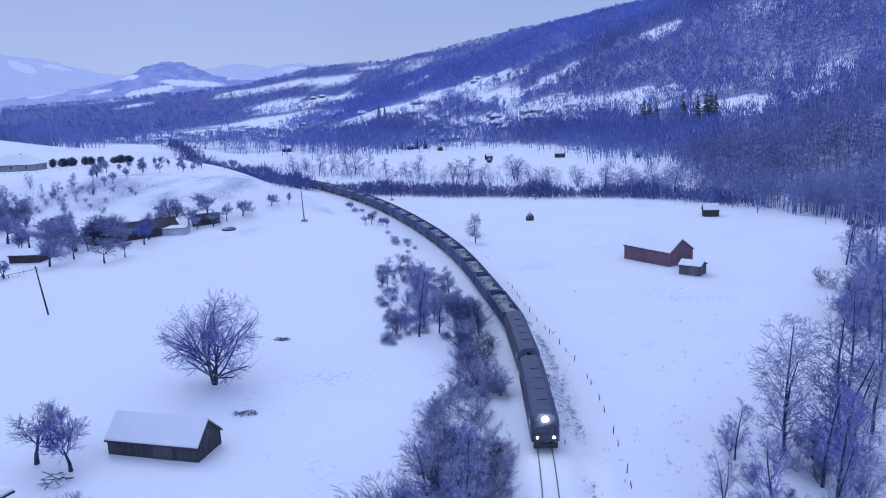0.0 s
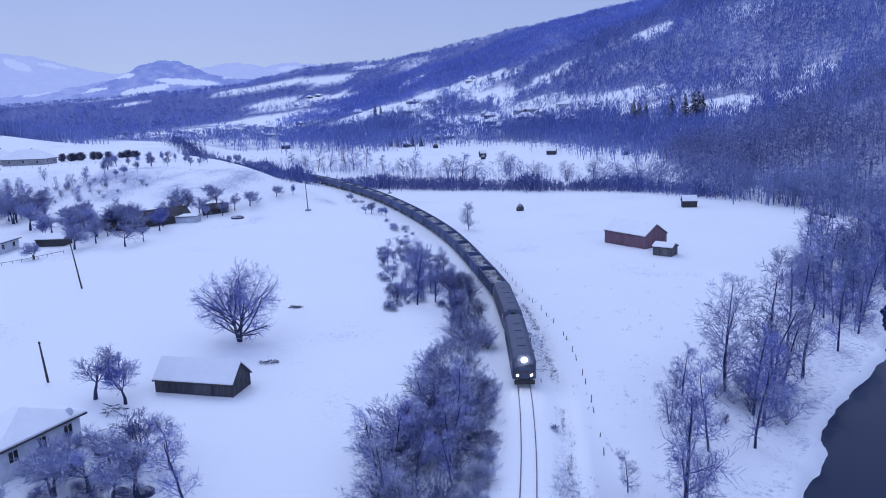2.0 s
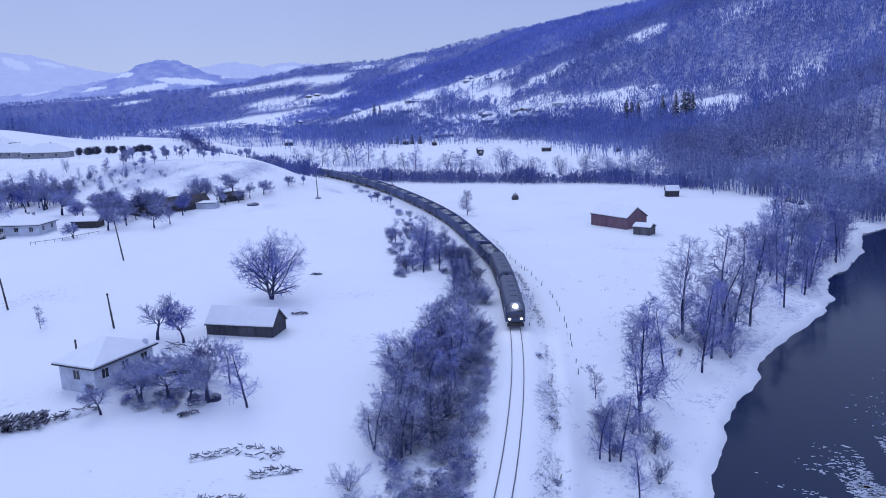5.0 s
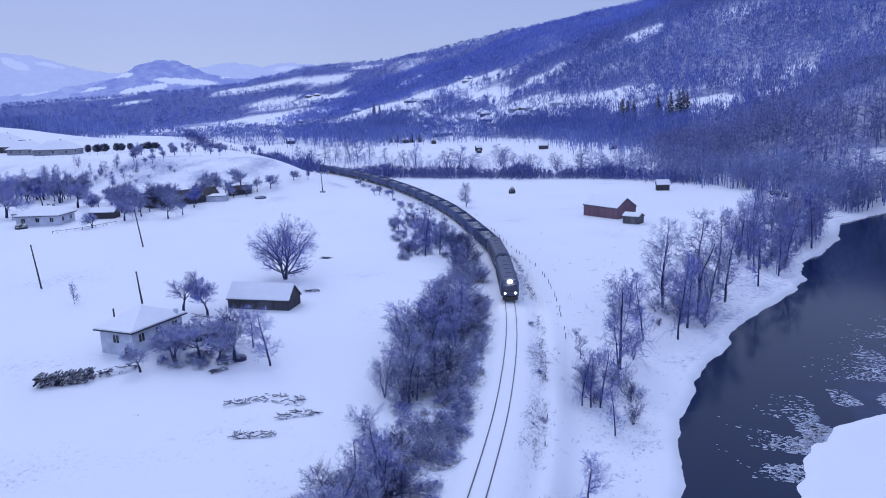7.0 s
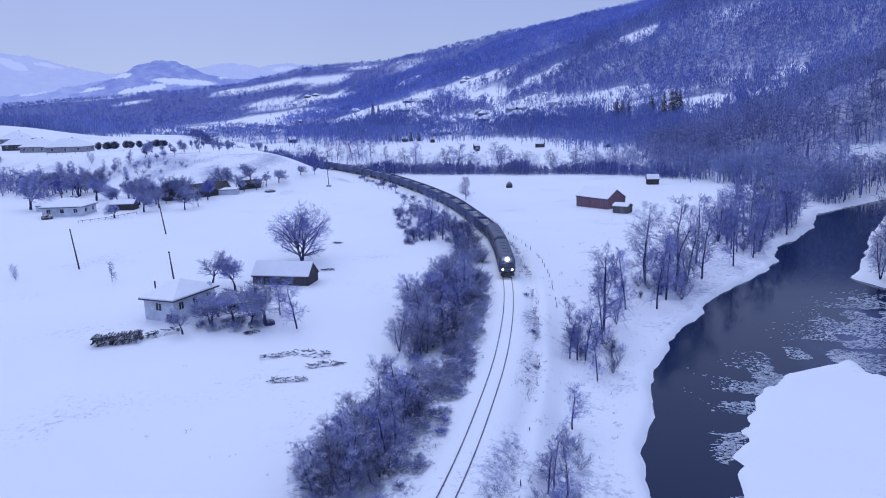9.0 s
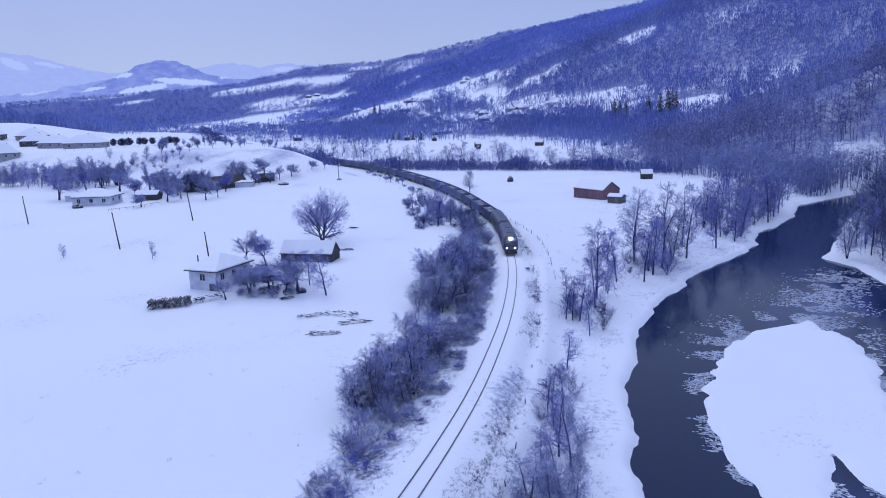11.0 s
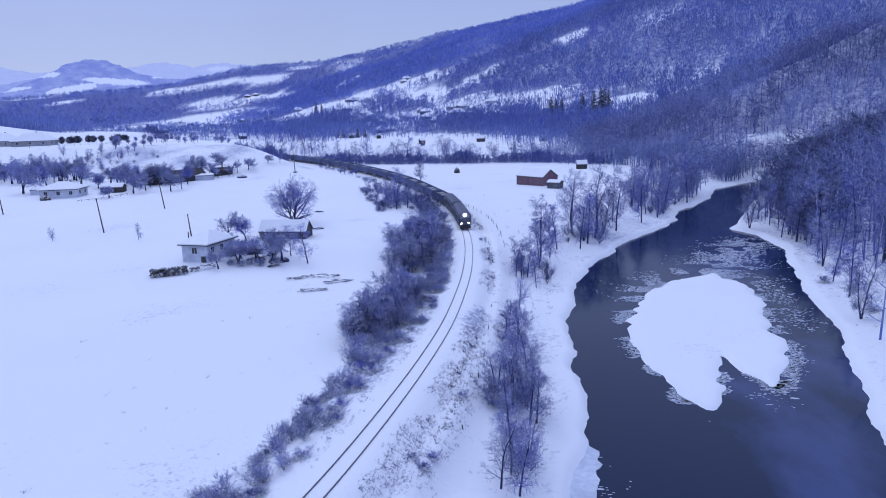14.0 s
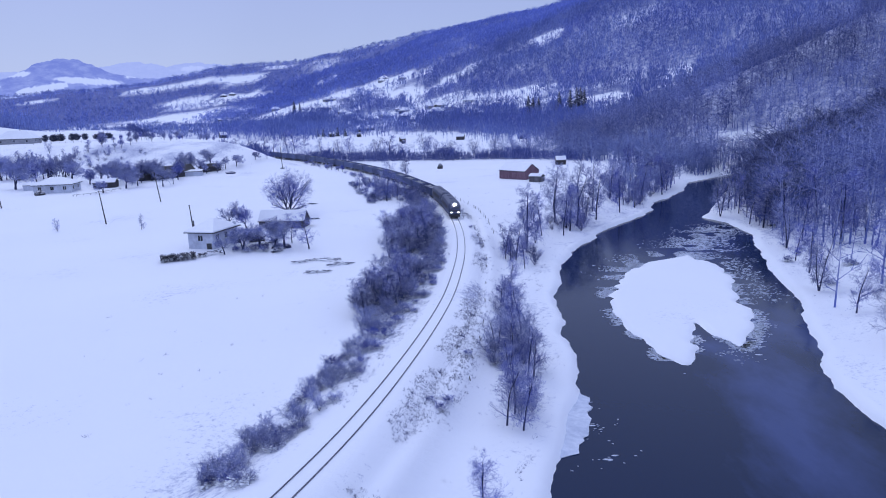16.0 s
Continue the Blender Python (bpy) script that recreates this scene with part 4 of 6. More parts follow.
def crown_proto(seed, twigs, tall=1.0, wide=0.012):
    """A tree seen from afar: a stem and a crown of fine, steeply rising twig sprays."""
    rng = np.random.default_rng(seed)
    lean = rng.uniform(-0.06, 0.06, 2)
    v = [np.array((0.016, 0, 0)), np.array((-0.008, 0.014, 0)), np.array((-0.008, -0.014, 0)), np.array((lean[0], lean[1], 0.9 * tall))]
    f = [(0, 1, 3), (1, 2, 3), (2, 0, 3)]
    for k in range(twigs):
        h = rng.uniform(0.2, 0.78)
        a = rng.uniform(0, 6.28)
        reach = 0.27 * math.sin(math.pi * (0.12 + 0.8 * h)) * rng.uniform(0.5, 1.15)
        out = np.array((math.cos(a), math.sin(a), 0.0))
        p = np.array((lean[0] * h, lean[1] * h, h * tall)) + out * reach * rng.uniform(0.0, 0.75)
        e = p + out * reach * rng.uniform(0.1, 0.4) + UP * rng.uniform(0.14, 0.32) * tall
        n = unit(np.cross(e - p, rng.normal(size=3))) * wide * rng.uniform(0.6, 1.3)
        b = len(v)
        v.extend((p, p * 0.45 + e * 0.55 + n, e, p * 0.55 + e * 0.45 - n))
        f.extend(((b, b + 1, b + 2), (b, b + 2, b + 3)))
    return np.array(v), np.array(f)


PROTO_NEAR = [wood_proto(200 + k, 12, 3, 0.85 + 0.06 * k) for k in range(6)]
PROTO_FAR = [crown_proto(220 + k, 20, 0.85 + 0.06 * k) for k in range(6)]
PROTO_MIST = [crown_proto(240 + k, 11, 0.9 + 0.06 * k, 0.026) for k in range(4)]
PROTO_DENSE = [wood_proto(260 + k, 18, 6, 0.85 + 0.06 * k) for k in range(5)]


def scatter(name, x, y, h, protos, mat, label, thick=1.0, seed=1):
    """Many trees in one mesh."""
    rng = np.random.default_rng(seed)
    z = ground_z(x, y) - 0.1
    pick = rng.integers(0, len(protos), len(x))
    vs, fs, base = [], [], 0
    for k, (pv, pf) in enumerate(protos):
        m = pick == k
        n = int(m.sum())
        if not n:
            continue
        a = rng.uniform(0, 6.28, n)
        c, s = np.cos(a)[:, None], np.sin(a)[:, None]
        hh = h[m][:, None]
        w = thick * rng.uniform(0.8, 1.25, n)[:, None]
        px = (pv[None, :, 0] * c - pv[None, :, 1] * s) * hh * w + x[m][:, None]
        py = (pv[None, :, 0] * s + pv[None, :, 1] * c) * hh * w + y[m][:, None]
        pz = pv[None, :, 2] * hh + z[m][:, None]
        vs.append(np.stack([px, py, pz], -1).reshape(-1, 3))
        fs.append((pf[None] + (base + np.arange(n) * len(pv))[:, None, None]).reshape(-1, 3))
        base += n * len(pv)
    me = mesh_np(name, np.concatenate(vs), np.concatenate(fs), mat)
    return tagged(new(name, me), label, "woods", kind="stuff")


def wood_points(n, x0, x1, y0, y1, seed):
    rng = np.random.default_rng(seed)
    x, y = rng.uniform(x0, x1, n), rng.uniform(y0, y1, n)
    keep = rng.random(n) < wood(x, y)
    keep &= river_in(x, y) < -2
    return x[keep], y[keep], rng


x, y, rng = wood_points(9800, 40, 330, -60, 420, 301)
shade = fnoise(x, y, 46, 37) > 0.47
h = rng.uniform(9, 16, len(x))
scatter("near_hillside_woods", x[~shade], y[~shade], h[~shade], PROTO_NEAR, M_NEARWOODS, "frosted bare winter woods on the steep snowy hillside", 1.0, 1)
scatter("dark_hillside_woods", x[shade], y[shade], h[shade], PROTO_NEAR, M_SLOPEWOODS, "dark groups of bare trees on the steep hillside", 1.15, 6)
x, y, rng = wood_points(20500, -250, 600, 400, 1150, 302)
shade = fnoise(x * 0.8 + y * 0.3, y, 70, 38) > 0.51
h = rng.uniform(8, 15, len(x))
scatter("hillside_woods", x[~shade], y[~shade], h[~shade], PROTO_FAR, M_NEARWOODS, "frosted bare woods covering the mountain side", 1.25, 2)
scatter("dark_mountain_woods", x[shade], y[shade], h[shade] * 1.1, PROTO_FAR, M_WOODS, "darker groups of bare trees on the mountain side", 1.4, 7)
x, y, rng = wood_points(11500, -500, 620, 1150, 1650, 305)
scatter("middle_woods", x, y, rng.uniform(8, 14, len(x)), PROTO_MIST, M_HAZYWOODS, "bare woods high on the mountain side, coloured pale with haze", 1.5, 5)
x, y, rng = wood_points(17000, -1100, 900, 1150, 2600, 303)
scatter("upper_woods", x, y, rng.uniform(7, 12, len(x)), PROTO_MIST, M_HAZYWOODS, "distant woods along the mountain ridge, coloured pale with haze", 1.9, 3)
x, y, rng = wood_points(17000, -2600, -100, 620, 2700, 304)
scatter("valley_woods", x, y, rng.uniform(8, 14, len(x)), PROTO_MIST, M_WOODS, "distant bare woods on the valley floor", 2.0, 4)


def belt(name, line, width, n, lo, hi, seed, label, protos, thick=1.1, mat=None):
    rng = np.random.default_rng(seed)
    p = smooth_line(line, 1.0)
    k = rng.integers(0, len(p), n)
    x, y = p[k, 0] + rng.normal(0, width / 2, n), p[k, 1] + rng.normal(0, width / 2, n)
    m = (np.abs(track_offset(x, y)) > 4.5) & (river_in(x, y) < -2.5)
    x, y = x[m], y[m]
    scatter(name, x, y, (lo + (hi - lo) * rng.random(len(x)) ** 1.5) * (0.6 + 0.7 * vnoise(x, y, 14.0, seed)), protos, mat or (M_NEARWOODS if protos is PROTO_NEAR else M_WOODS), label, thick, seed)


belt("riverside_belt", [(-112, 318), (-55, 300), (-15, 290), (28, 281), (55, 256)], 8, 3200, 1.8, 6.5, 311, "dense scrub and saplings along the far field edge", PROTO_FAR, 1.2, M_SLOPEWOODS)
belt("riverside_trees", [(-190, 430), (-150, 400), (-100, 372), (-40, 345), (0, 322), (40, 300)], 16, 420, 3, 9, 312, "young bare alders along the stream behind the field", PROTO_NEAR, 1.0, M_WOODS)
belt("field_corner_woods", [(20, 296), (44, 282), (64, 250), (82, 214), (94, 180)], 12, 420, 9, 16, 313, "tall bare trees where the field meets the hill", PROTO_NEAR, 1.1, M_WOODS)
belt("cutting_scrub", [(-118, 300), (-150, 338), (-195, 378), (-250, 430)], 10, 1500, 3.0, 8, 314, "dark scrub beside the railway cutting", PROTO_FAR, 1.4, M_SLOPEWOODS)
belt("meadow_edge_woods", [(60, 420), (40, 470), (10, 560), (-30, 640), (20, 600), (60, 540)], 34, 1000, 7, 14, 315, "bare trees along the far meadow", PROTO_FAR, 1.2)
belt("meadow_woods", [(-300, 900), (-240, 860), (-190, 830), (-150, 790), (-100, 730), (-50, 690), (0, 660)], 46, 950, 5, 13, 321, "bare trees between the meadow and the village", PROTO_FAR, 1.2)
belt("village_trees", [(-560, 1140), (-400, 980), (-260, 960), (-170, 900), (-100, 840), (-30, 760), (20, 700)], 90, 1500, 4, 11, 316, "garden trees among the village houses", PROTO_FAR, 1.3)
belt("shaded_slope_woods", [(96, 10), (100, 70), (112, 130), (130, 200)], 44, 1000, 9, 16, 317, "dense bare woods on the slope above the river", PROTO_NEAR, 1.2)
belt("spur_woods", [(90, 112), (100, 134), (112, 156), (128, 175), (142, 187), (156, 197), (178, 214), (200, 226)], 13, 620, 10, 17, 322, "dense dark woods along the spur above the river bend", PROTO_DENSE, 1.25, M_SPUR)
belt("bank_woods", [(72, 62), (78, 84), (88, 104)], 9, 130, 7, 14, 325, "dark bare trees on the bank below the spur", PROTO_DENSE, 1.05, M_SPUR)
belt("bend_woods", [(50, 112), (58, 128), (72, 152), (88, 176), (98, 200)], 9, 130, 6, 13, 323, "bare frosted trees overhanging the river bend", PROTO_DENSE, 1.1)
belt("far_bank_woods", [(78, 208), (92, 206), (106, 204), (124, 216), (146, 224)], 7, 150, 6, 13, 324, "bare trees on the far bank of the bend", PROTO_NEAR, 1.1, M_SLOPEWOODS)
belt("knoll_woods", [(-330, 430), (-380, 440), (-430, 440), (-470, 420), (-520, 430)], 24, 900, 8, 15, 319, "dense bare woods behind the upper terrace", PROTO_FAR, 1.4)
belt("field_hedges", [(-760, 1500), (-600, 1510), (-440, 1470), (-520, 1420), (-640, 1640), (-780, 1660)], 40, 420, 5, 11, 320, "scattered hedges and trees on the far snowfields", PROTO_FAR, 1.5)
belt("upper_farm_trees", [(-440, 380), (-480, 420), (-520, 470), (-430, 470)], 40, 260, 5, 10, 318, "bare trees round the upper farms", PROTO_NEAR, 1.2, M_WOODS)


def weeds():
    """Dry stalks that stand out of the snow."""
    rng = np.random.default_rng(5)
    spots = []
    for y0, y1, o0, o1, n in ((-62, 130, 3.9, 4.5, 1900), (-62, 100, 2.2, 3.6, 700), (-66, -8, 2.6, 7.0, 900), (-62, 60, -6.5, -2.6, 900), (90, 220, 4, 9, 90), (180, 260, -16, -8, 80)):
        yy, oo = rng.uniform(y0, y1, n), rng.uniform(o0, o1, n)
        keep = vnoise(yy * 1.0, oo * 2.0, 7.0, 3) > (0.36 if o1 - o0 < 0.7 else 0.5)
        yy, oo = yy[keep], oo[keep]
        spots.append(np.stack([track_x(yy) + oo, yy], -1))
    for cx, cy, rx, ry, n in ((-28, -26, 14, 18, 60), (12, 45, 12, 35, 420), (30, 82, 10, 14, 160), (4, -20, 4, 26, 300), (-140, 225, 30, 22, 260), (60, 40, 8, 60, 160), (-150, 270, 50, 20, 80)):
        spots.append(np.stack([rng.normal(cx, rx, n), rng.normal(cy, ry, n)], -1))
    p = np.concatenate(spots)
    p = p[(river_in(p[:, 0], p[:, 1]) < -0.5) & (np.abs(track_offset(p[:, 0], p[:, 1])) > 2.4)]
    k = rng.integers(2, 8, len(p))
    p = np.repeat(p, k, 0) + rng.normal(0, 0.26, (int(k.sum()), 2))
    protos = []
    for q in range(4):
        r2 = np.random.default_rng(q)
        v, f = [], []
        for _ in range(5):
            a = r2.uniform(0, 6.28)
            e = np.array((math.cos(a) * r2.uniform(0.1, 0.45), math.sin(a) * r2.uniform(0.1, 0.45), r2.uniform(0.5, 1)))
            b = len(v)
            v.extend((np.array((0.04, 0, 0)), np.array((-0.02, 0.035, 0)), np.array((-0.02, -0.035, 0)), e * np.array((1.3, 1.3, 1))))
            f.extend(((b, b + 1, b + 3), (b + 1, b + 2, b + 3), (b + 2, b, b + 3)))
        protos.append((np.array(v), np.array(f)))
    ob = scatter("dry_weeds", p[:, 0], p[:, 1], rng.uniform(0.12, 0.5, len(p)), protos, M_WEED, "dry weed stalks poking out of the snow", 1.0, 9)
    ob["category"] = "weeds"


weeds()


# ---------------------------------------------------------------- the railway
def sweep(name, offset, half, z0, z1, step=2.0):
    """A bar that follows the line at that offset."""
    vs, fs = [], []
    ss = np.arange(0, LINE_S[-1] - 1, step)
    for k, s in enumerate(ss):
        p, d = track_at(s)
        n = np.array((d[1], -d[0]))
        for o, z in ((-half, z0), (half, z0), (half, z1), (-half, z1)):
            q = p + n * (offset + o)
            vs.append((q[0], q[1], z))
        if k:
            a, b = 4 * (k - 1), 4 * k
            fs.extend((a + j, a + (j + 1) % 4, b + (j + 1) % 4, b + j) for j in range(4))
    return mesh_np(name, np.array(vs), np.array(fs), M_STEEL)


railway = thing("railway_track", "single railway track half buried in snow", "railway")
railway["kind"] = "structure"
for o in (-0.7525, 0.7525):
    r = new("rail", sweep("rail", o, 0.048, RAIL_Z - 0.42, RAIL_Z))
    r.parent = railway


# ---------------------------------------------------------------- the train
def wheelset(parent, x, z=0.46, radius=0.46):
    bm = bmesh.new()
    for sy in (-0.75, 0.75):
        bmesh.ops.create_cone(bm, cap_ends=True, segments=14, radius1=radius, radius2=radius, depth=0.13, matrix=pose(x, sy, z, 90))
    bmesh.ops.create_cone(bm, cap_ends=True, segments=8, radius1=0.09, radius2=0.09, depth=1.5, matrix=pose(x, 0, z, 90))
    return part("wheelset", bm, M_LOCODARK, parent)


def bogie(parent, x, wheels, spacing):
    bm = bmesh.new()
    for sy in (-0.95, 0.95):
        box(bm, x, sy, 0.45, spacing * (wheels - 1) + 1.1, 0.16, 0.35)
    box(bm, x, 0, 0.55, 0.5, 1.9, 0.25)
    b = part("bogie", bevelled(bm, 0.03), M_LOCODARK, parent)
    for k in range(wheels):
        wheelset(b, x + (k - (wheels - 1) / 2) * spacing)


def loft(bm, sections):
    rings = [[bm.verts.new(p) for p in s] for s in sections]
    n = len(rings[0])
    for a, b in zip(rings[:-1], rings[1:]):
        for k in range(n):
            bm.faces.new((a[k], a[(k + 1) % n], b[(k + 1) % n], b[k]))
    bm.faces.new(rings[0][::-1])
    bm.faces.new(rings[-1])
    return bm


def loco_section(x, half, floor, side, top, dx=0.0):
    return [(x, -half, floor), (x, half, floor), (x, half, side), (x - dx * 0.5, half * 0.86, side + (top - side) * 0.6), (x - dx, half * 0.5, top), (x - dx, -half * 0.5, top),
            (x - dx * 0.5, -half * 0.86, side + (top - side) * 0.6), (x, -half, side)]


def locomotive(lit):
    """Faces +x, wheels on z = 0, 19 m long."""
    ob = thing("locomotive", "dark blue-grey diesel locomotive with lit headlights" if lit else "dark grey second locomotive behind the leading engine", "locomotive")
    bm = bmesh.new()
    loft(bm, [loco_section(-9.5, 1.25, 1.15, 2.6, 3.5, -0.5), loco_section(-9.2, 1.45, 1.05, 3.0, 4.0, -0.4), loco_section(-8.0, 1.5, 1.0, 3.2, 4.15), loco_section(8.0, 1.5, 1.0, 3.2, 4.15),
              loco_section(9.2, 1.45, 1.05, 3.0, 4.0, 0.4), loco_section(9.5, 1.25, 1.15, 2.6, 3.5, 0.5)])
    body = part("body", bevelled(bm, 0.06), M_LOCO, ob)
    bm = bmesh.new()
    box(bm, 0, 0, 0.55, 6.5, 2.6, 0.6)
    part("fuel_tank", bevelled(bm, 0.08), M_LOCODARK, ob)
    for end in (1, -1):
        bm = bmesh.new()
        box(bm, 9.42 * end, 0, 0.45, 0.28, 2.5, 0.55)
        part("buffer_beam", bevelled(bm, 0.05), M_LOCODARK, ob)
        for sy in (-0.88, 0.88):
            bm = bmesh.new()
            bmesh.ops.create_cone(bm, cap_ends=True, segments=14, radius1=0.12, radius2=0.24, depth=0.5, matrix=pose(9.78 * end, sy, 1.05, 0, 90 * end))
            part("buffer", bm, M_LOCODARK, ob)
        for sy in (-0.55, 0.55):
            bm = bmesh.new()
            box(bm, 9.36 * end, sy, 2.62, 0.1, 0.95, 0.72, 0)
            bmesh.ops.rotate(bm, verts=bm.verts[:], cent=(9.36 * end, sy, 2.62), matrix=Euler((0, radians(-24 * end), 0)).to_matrix())
            part("windscreen", bm, M_GLASS, body)
        bm = bmesh.new()
        box(bm, 9.47 * end, 0, 1.9, 0.08, 2.3, 0.28)
        part("stripe", bm, M_STRIPE, body)
        for sy in (-0.85, 0.85):
            bm = bmesh.new()
            bmesh.ops.create_uvsphere(bm, u_segments=14, v_segments=8, radius=0.15, matrix=pose(9.5 * end, sy, 1.62) @ Matrix.Diagonal((0.5, 1, 1, 1)))
            part("marker_light", bm, M_LAMPSMALL if lit and end > 0 else M_GLASS, body)
        bm = bmesh.new()
        bmesh.ops.create_uvsphere(bm, u_segments=16, v_segments=10, radius=0.36, matrix=pose(9.25 * end, 0, 3.52) @ Matrix.Diagonal((0.6, 1, 0.8, 1)))
        part("headlight", bm, M_LAMP if lit and end > 0 else M_GLASS, body)
        for sy in (-1, 1):
            bm = bmesh.new()
            box(bm, 8.0 * end, 1.49 * sy, 2.45, 0.8, 0.06, 0.65)
            part("cab_window", bm, M_GLASS, body)
        bogie(ob, 5.9 * end, 3, 1.8)
    for x in (-4.5, -1.5, 1.8, 4.8):
        bm = bmesh.new()
        box(bm, x, 0, 4.08, 1.9, 1.1, 0.14)
        part("roof_hatch", bevelled(bm, 0.04), M_LOCO, body)
    for sy in (-1, 1):
        for x in (-5.2, -3.1, -1.0, 1.1, 3.2, 5.3):
            bm = bmesh.new()
            box(bm, x, 1.5 * sy, 2.0, 1.5, 0.05, 0.95)
            part("side_grille", bm, M_LOCODARK, body)
    return ob


def wagon():
    """Open bogie wagon, 13.5 m long, with a load under patchy snow."""
    ob = thing("goods_wagon", "dark open goods wagon with a snow-dusted load", "wagon", "wagons of the train")
    bm = bmesh.new()
    for sy in (-1.38, 1.38):
        box(bm, 0, sy, 1.15, 13.0, 0.09, 2.0)
    for sx in (-6.5, 6.5):
        box(bm, sx, 0, 1.15, 0.09, 2.85, 2.0)
    box(bm, 0, 0, 1.0, 13.0, 2.7, 0.16)
    body = part("body", bm, M_WAGON, ob)
    bm = bmesh.new()
    box(bm, 0, 0, 0.0, 0.14, 0.12, 1.95)
    me = bpy.data.meshes.new("rib")
    bevelled(bm, 0.02).to_mesh(me)
    me.materials.append(M_WAGON)
    for sy in (-1.47, 1.47):
        for k in range(9):
            piece("rib", me, body, pose(-6.2 + 1.55 * k, sy, 1.18))
    bm = bmesh.new()
    for sy in (-1.42, 1.42):
        box(bm, 0, sy, 3.12, 13.15, 0.16, 0.11)
    for sx in (-6.52, 6.52):
        box(bm, sx, 0, 3.12, 0.16, 3.0, 0.11)
    part("top_rail", bm, M_WAGON, body)
    bm = bmesh.new()
    bmesh.ops.create_grid(bm, x_segments=40, y_segments=10, size=0.5, matrix=Matrix.Translation((0, 0, 2.75)) @ Matrix.Diagonal((12.85, 2.68, 1, 1)))
    for v in bm.verts:
        v.co.z += 0.5 * noise.noise(Vector((v.co.x * 0.8, v.co.y * 0.9, 4.0))) + 0.22 * math.cos(v.co.x * 1.45) - 0.12 * v.co.y ** 2
    part("load", bm, M_COAL, ob, "dark bulk load with patches of snow")
    bm = bmesh.new()
    box(bm, 0, 0, 0.72, 12.9, 0.5, 0.3)
    for sx in (-6.6, 6.6):
        box(bm, sx, 0, 0.82, 0.2, 2.5, 0.3)
    part("underframe", bm, M_LOCODARK, ob)
    for sx in (-6.85, 6.85):
        for sy in (-0.88, 0.88):
            bm = bmesh.new()
            bmesh.ops.create_cone(bm, cap_ends=True, segments=10, radius1=0.2, radius2=0.2, depth=0.4, matrix=pose(sx, sy, 1.0, 0, 90))
            part("buffer", bm, M_LOCODARK, ob)
    for sx in (-4.5, 4.5):
        bogie(ob, sx, 2, 1.8)
    return ob


def on_line(s, half):
    """Pose of a vehicle whose middle is s metres along, facing south."""
    a, _ = track_at(s - half)
    b, _ = track_at(s + half)
    m = (a + b) / 2
    return pose(m[0], m[1], RAIL_Z, 0, 0, math.degrees(math.atan2(a[1] - b[1], a[0] - b[0])))


HEAD = float(np.interp(62.0, LINE[:, 1], LINE_S))
locomotive(True).matrix_basis = on_line(HEAD + 10, 6)
locomotive(False).matrix_basis = on_line(HEAD + 30.2, 6)
first = wagon()
first.matrix_basis = on_line(HEAD + 47.8, 4.5)
for k in range(1, 24):
    copy_thing(first, on_line(HEAD + 47.8 + 14.2 * k, 4.5))


# ---------------------------------------------------------------- buildings
def roof_gable(parent, length, width, eave, ridge, over=0.28, snow=0.28, shade=None):
    """Two pitched slabs with a layer of snow; the ridge runs along x."""
    l, h = length / 2 + over, width / 2
    k = (ridge - eave) / h
    e, z0 = h + over, eave - over * k
    for sy in (-1, 1):
        bm = bmesh.new()
        a = [(-l, sy * e, z0), (-l, 0, ridge), (-l, 0, ridge + 0.14), (-l, sy * e, z0 + 0.14)]
        prism(bm, a, [(l, y, z) for _, y, z in a])
        bmesh.ops.recalc_face_normals(bm, faces=bm.faces[:])
        slab = part("roof", bm, shade or M_DARKWOOD, parent)
        if snow:
            bm = bmesh.new()
            a = [(-l + 0.06, sy * (e - 0.06), z0 + 0.146), (-l + 0.06, 0, ridge + 0.146), (-l + 0.06, 0, ridge + 0.14 + snow), (-l + 0.06, sy * (e - 0.06), z0 + 0.14 + snow * 0.8)]
            prism(bm, a, [(-x, y, z) for x, y, z in a])
            bmesh.ops.recalc_face_normals(bm, faces=bm.faces[:])
            part("snow_cover", bm, M_SNOW, slab, "thick smooth snow")


def walls_gable(parent, length, width, eave, ridge, mat, foot=-1.0):
    bm = bmesh.new()
    l, h = length / 2, width / 2
    a = [(-l, -h, foot), (-l, h, foot), (-l, h, eave), (-l, 0, ridge), (-l, -h, eave)]
    prism(bm, a, [(l, y, z) for _, y, z in a])
    bmesh.ops.recalc_face_normals(bm, faces=bm.faces[:])
    return part("wall", bm, mat, parent)


def opening(parent, name, x, y, z, w, h, along_x, mat, frame_mat, d=0.05):
    """A door or window set on a wall, with its frame proud of it."""
    bm = bmesh.new()
    sx, sy = (w, d) if along_x else (d, w)
    box(bm, x, y, z, sx, sy, h)
    o = part(name, bm, mat, parent)
    bm = bmesh.new()
    t = 0.1
    for q in (-1, 1):
        if along_x:
            box(bm, x + q * (w / 2 + t / 2), y, z - t, t, d * 1.8, h + 2 * t)
            box(bm, x, y, z + (h if q > 0 else -t), w, d * 1.8, t)
        else:
            box(bm, x, y + q * (w / 2 + t / 2), z - t, d * 1.8, t, h + 2 * t)
            box(bm, x, y, z + (h if q > 0 else -t), d * 1.8, w, t)
    if name == "window":
        box(bm, x, y, z, *((0.06, d * 1.6) if along_x else (d * 1.6, 0.06)), h)
    part("frame", bm, frame_mat, o)
    return o


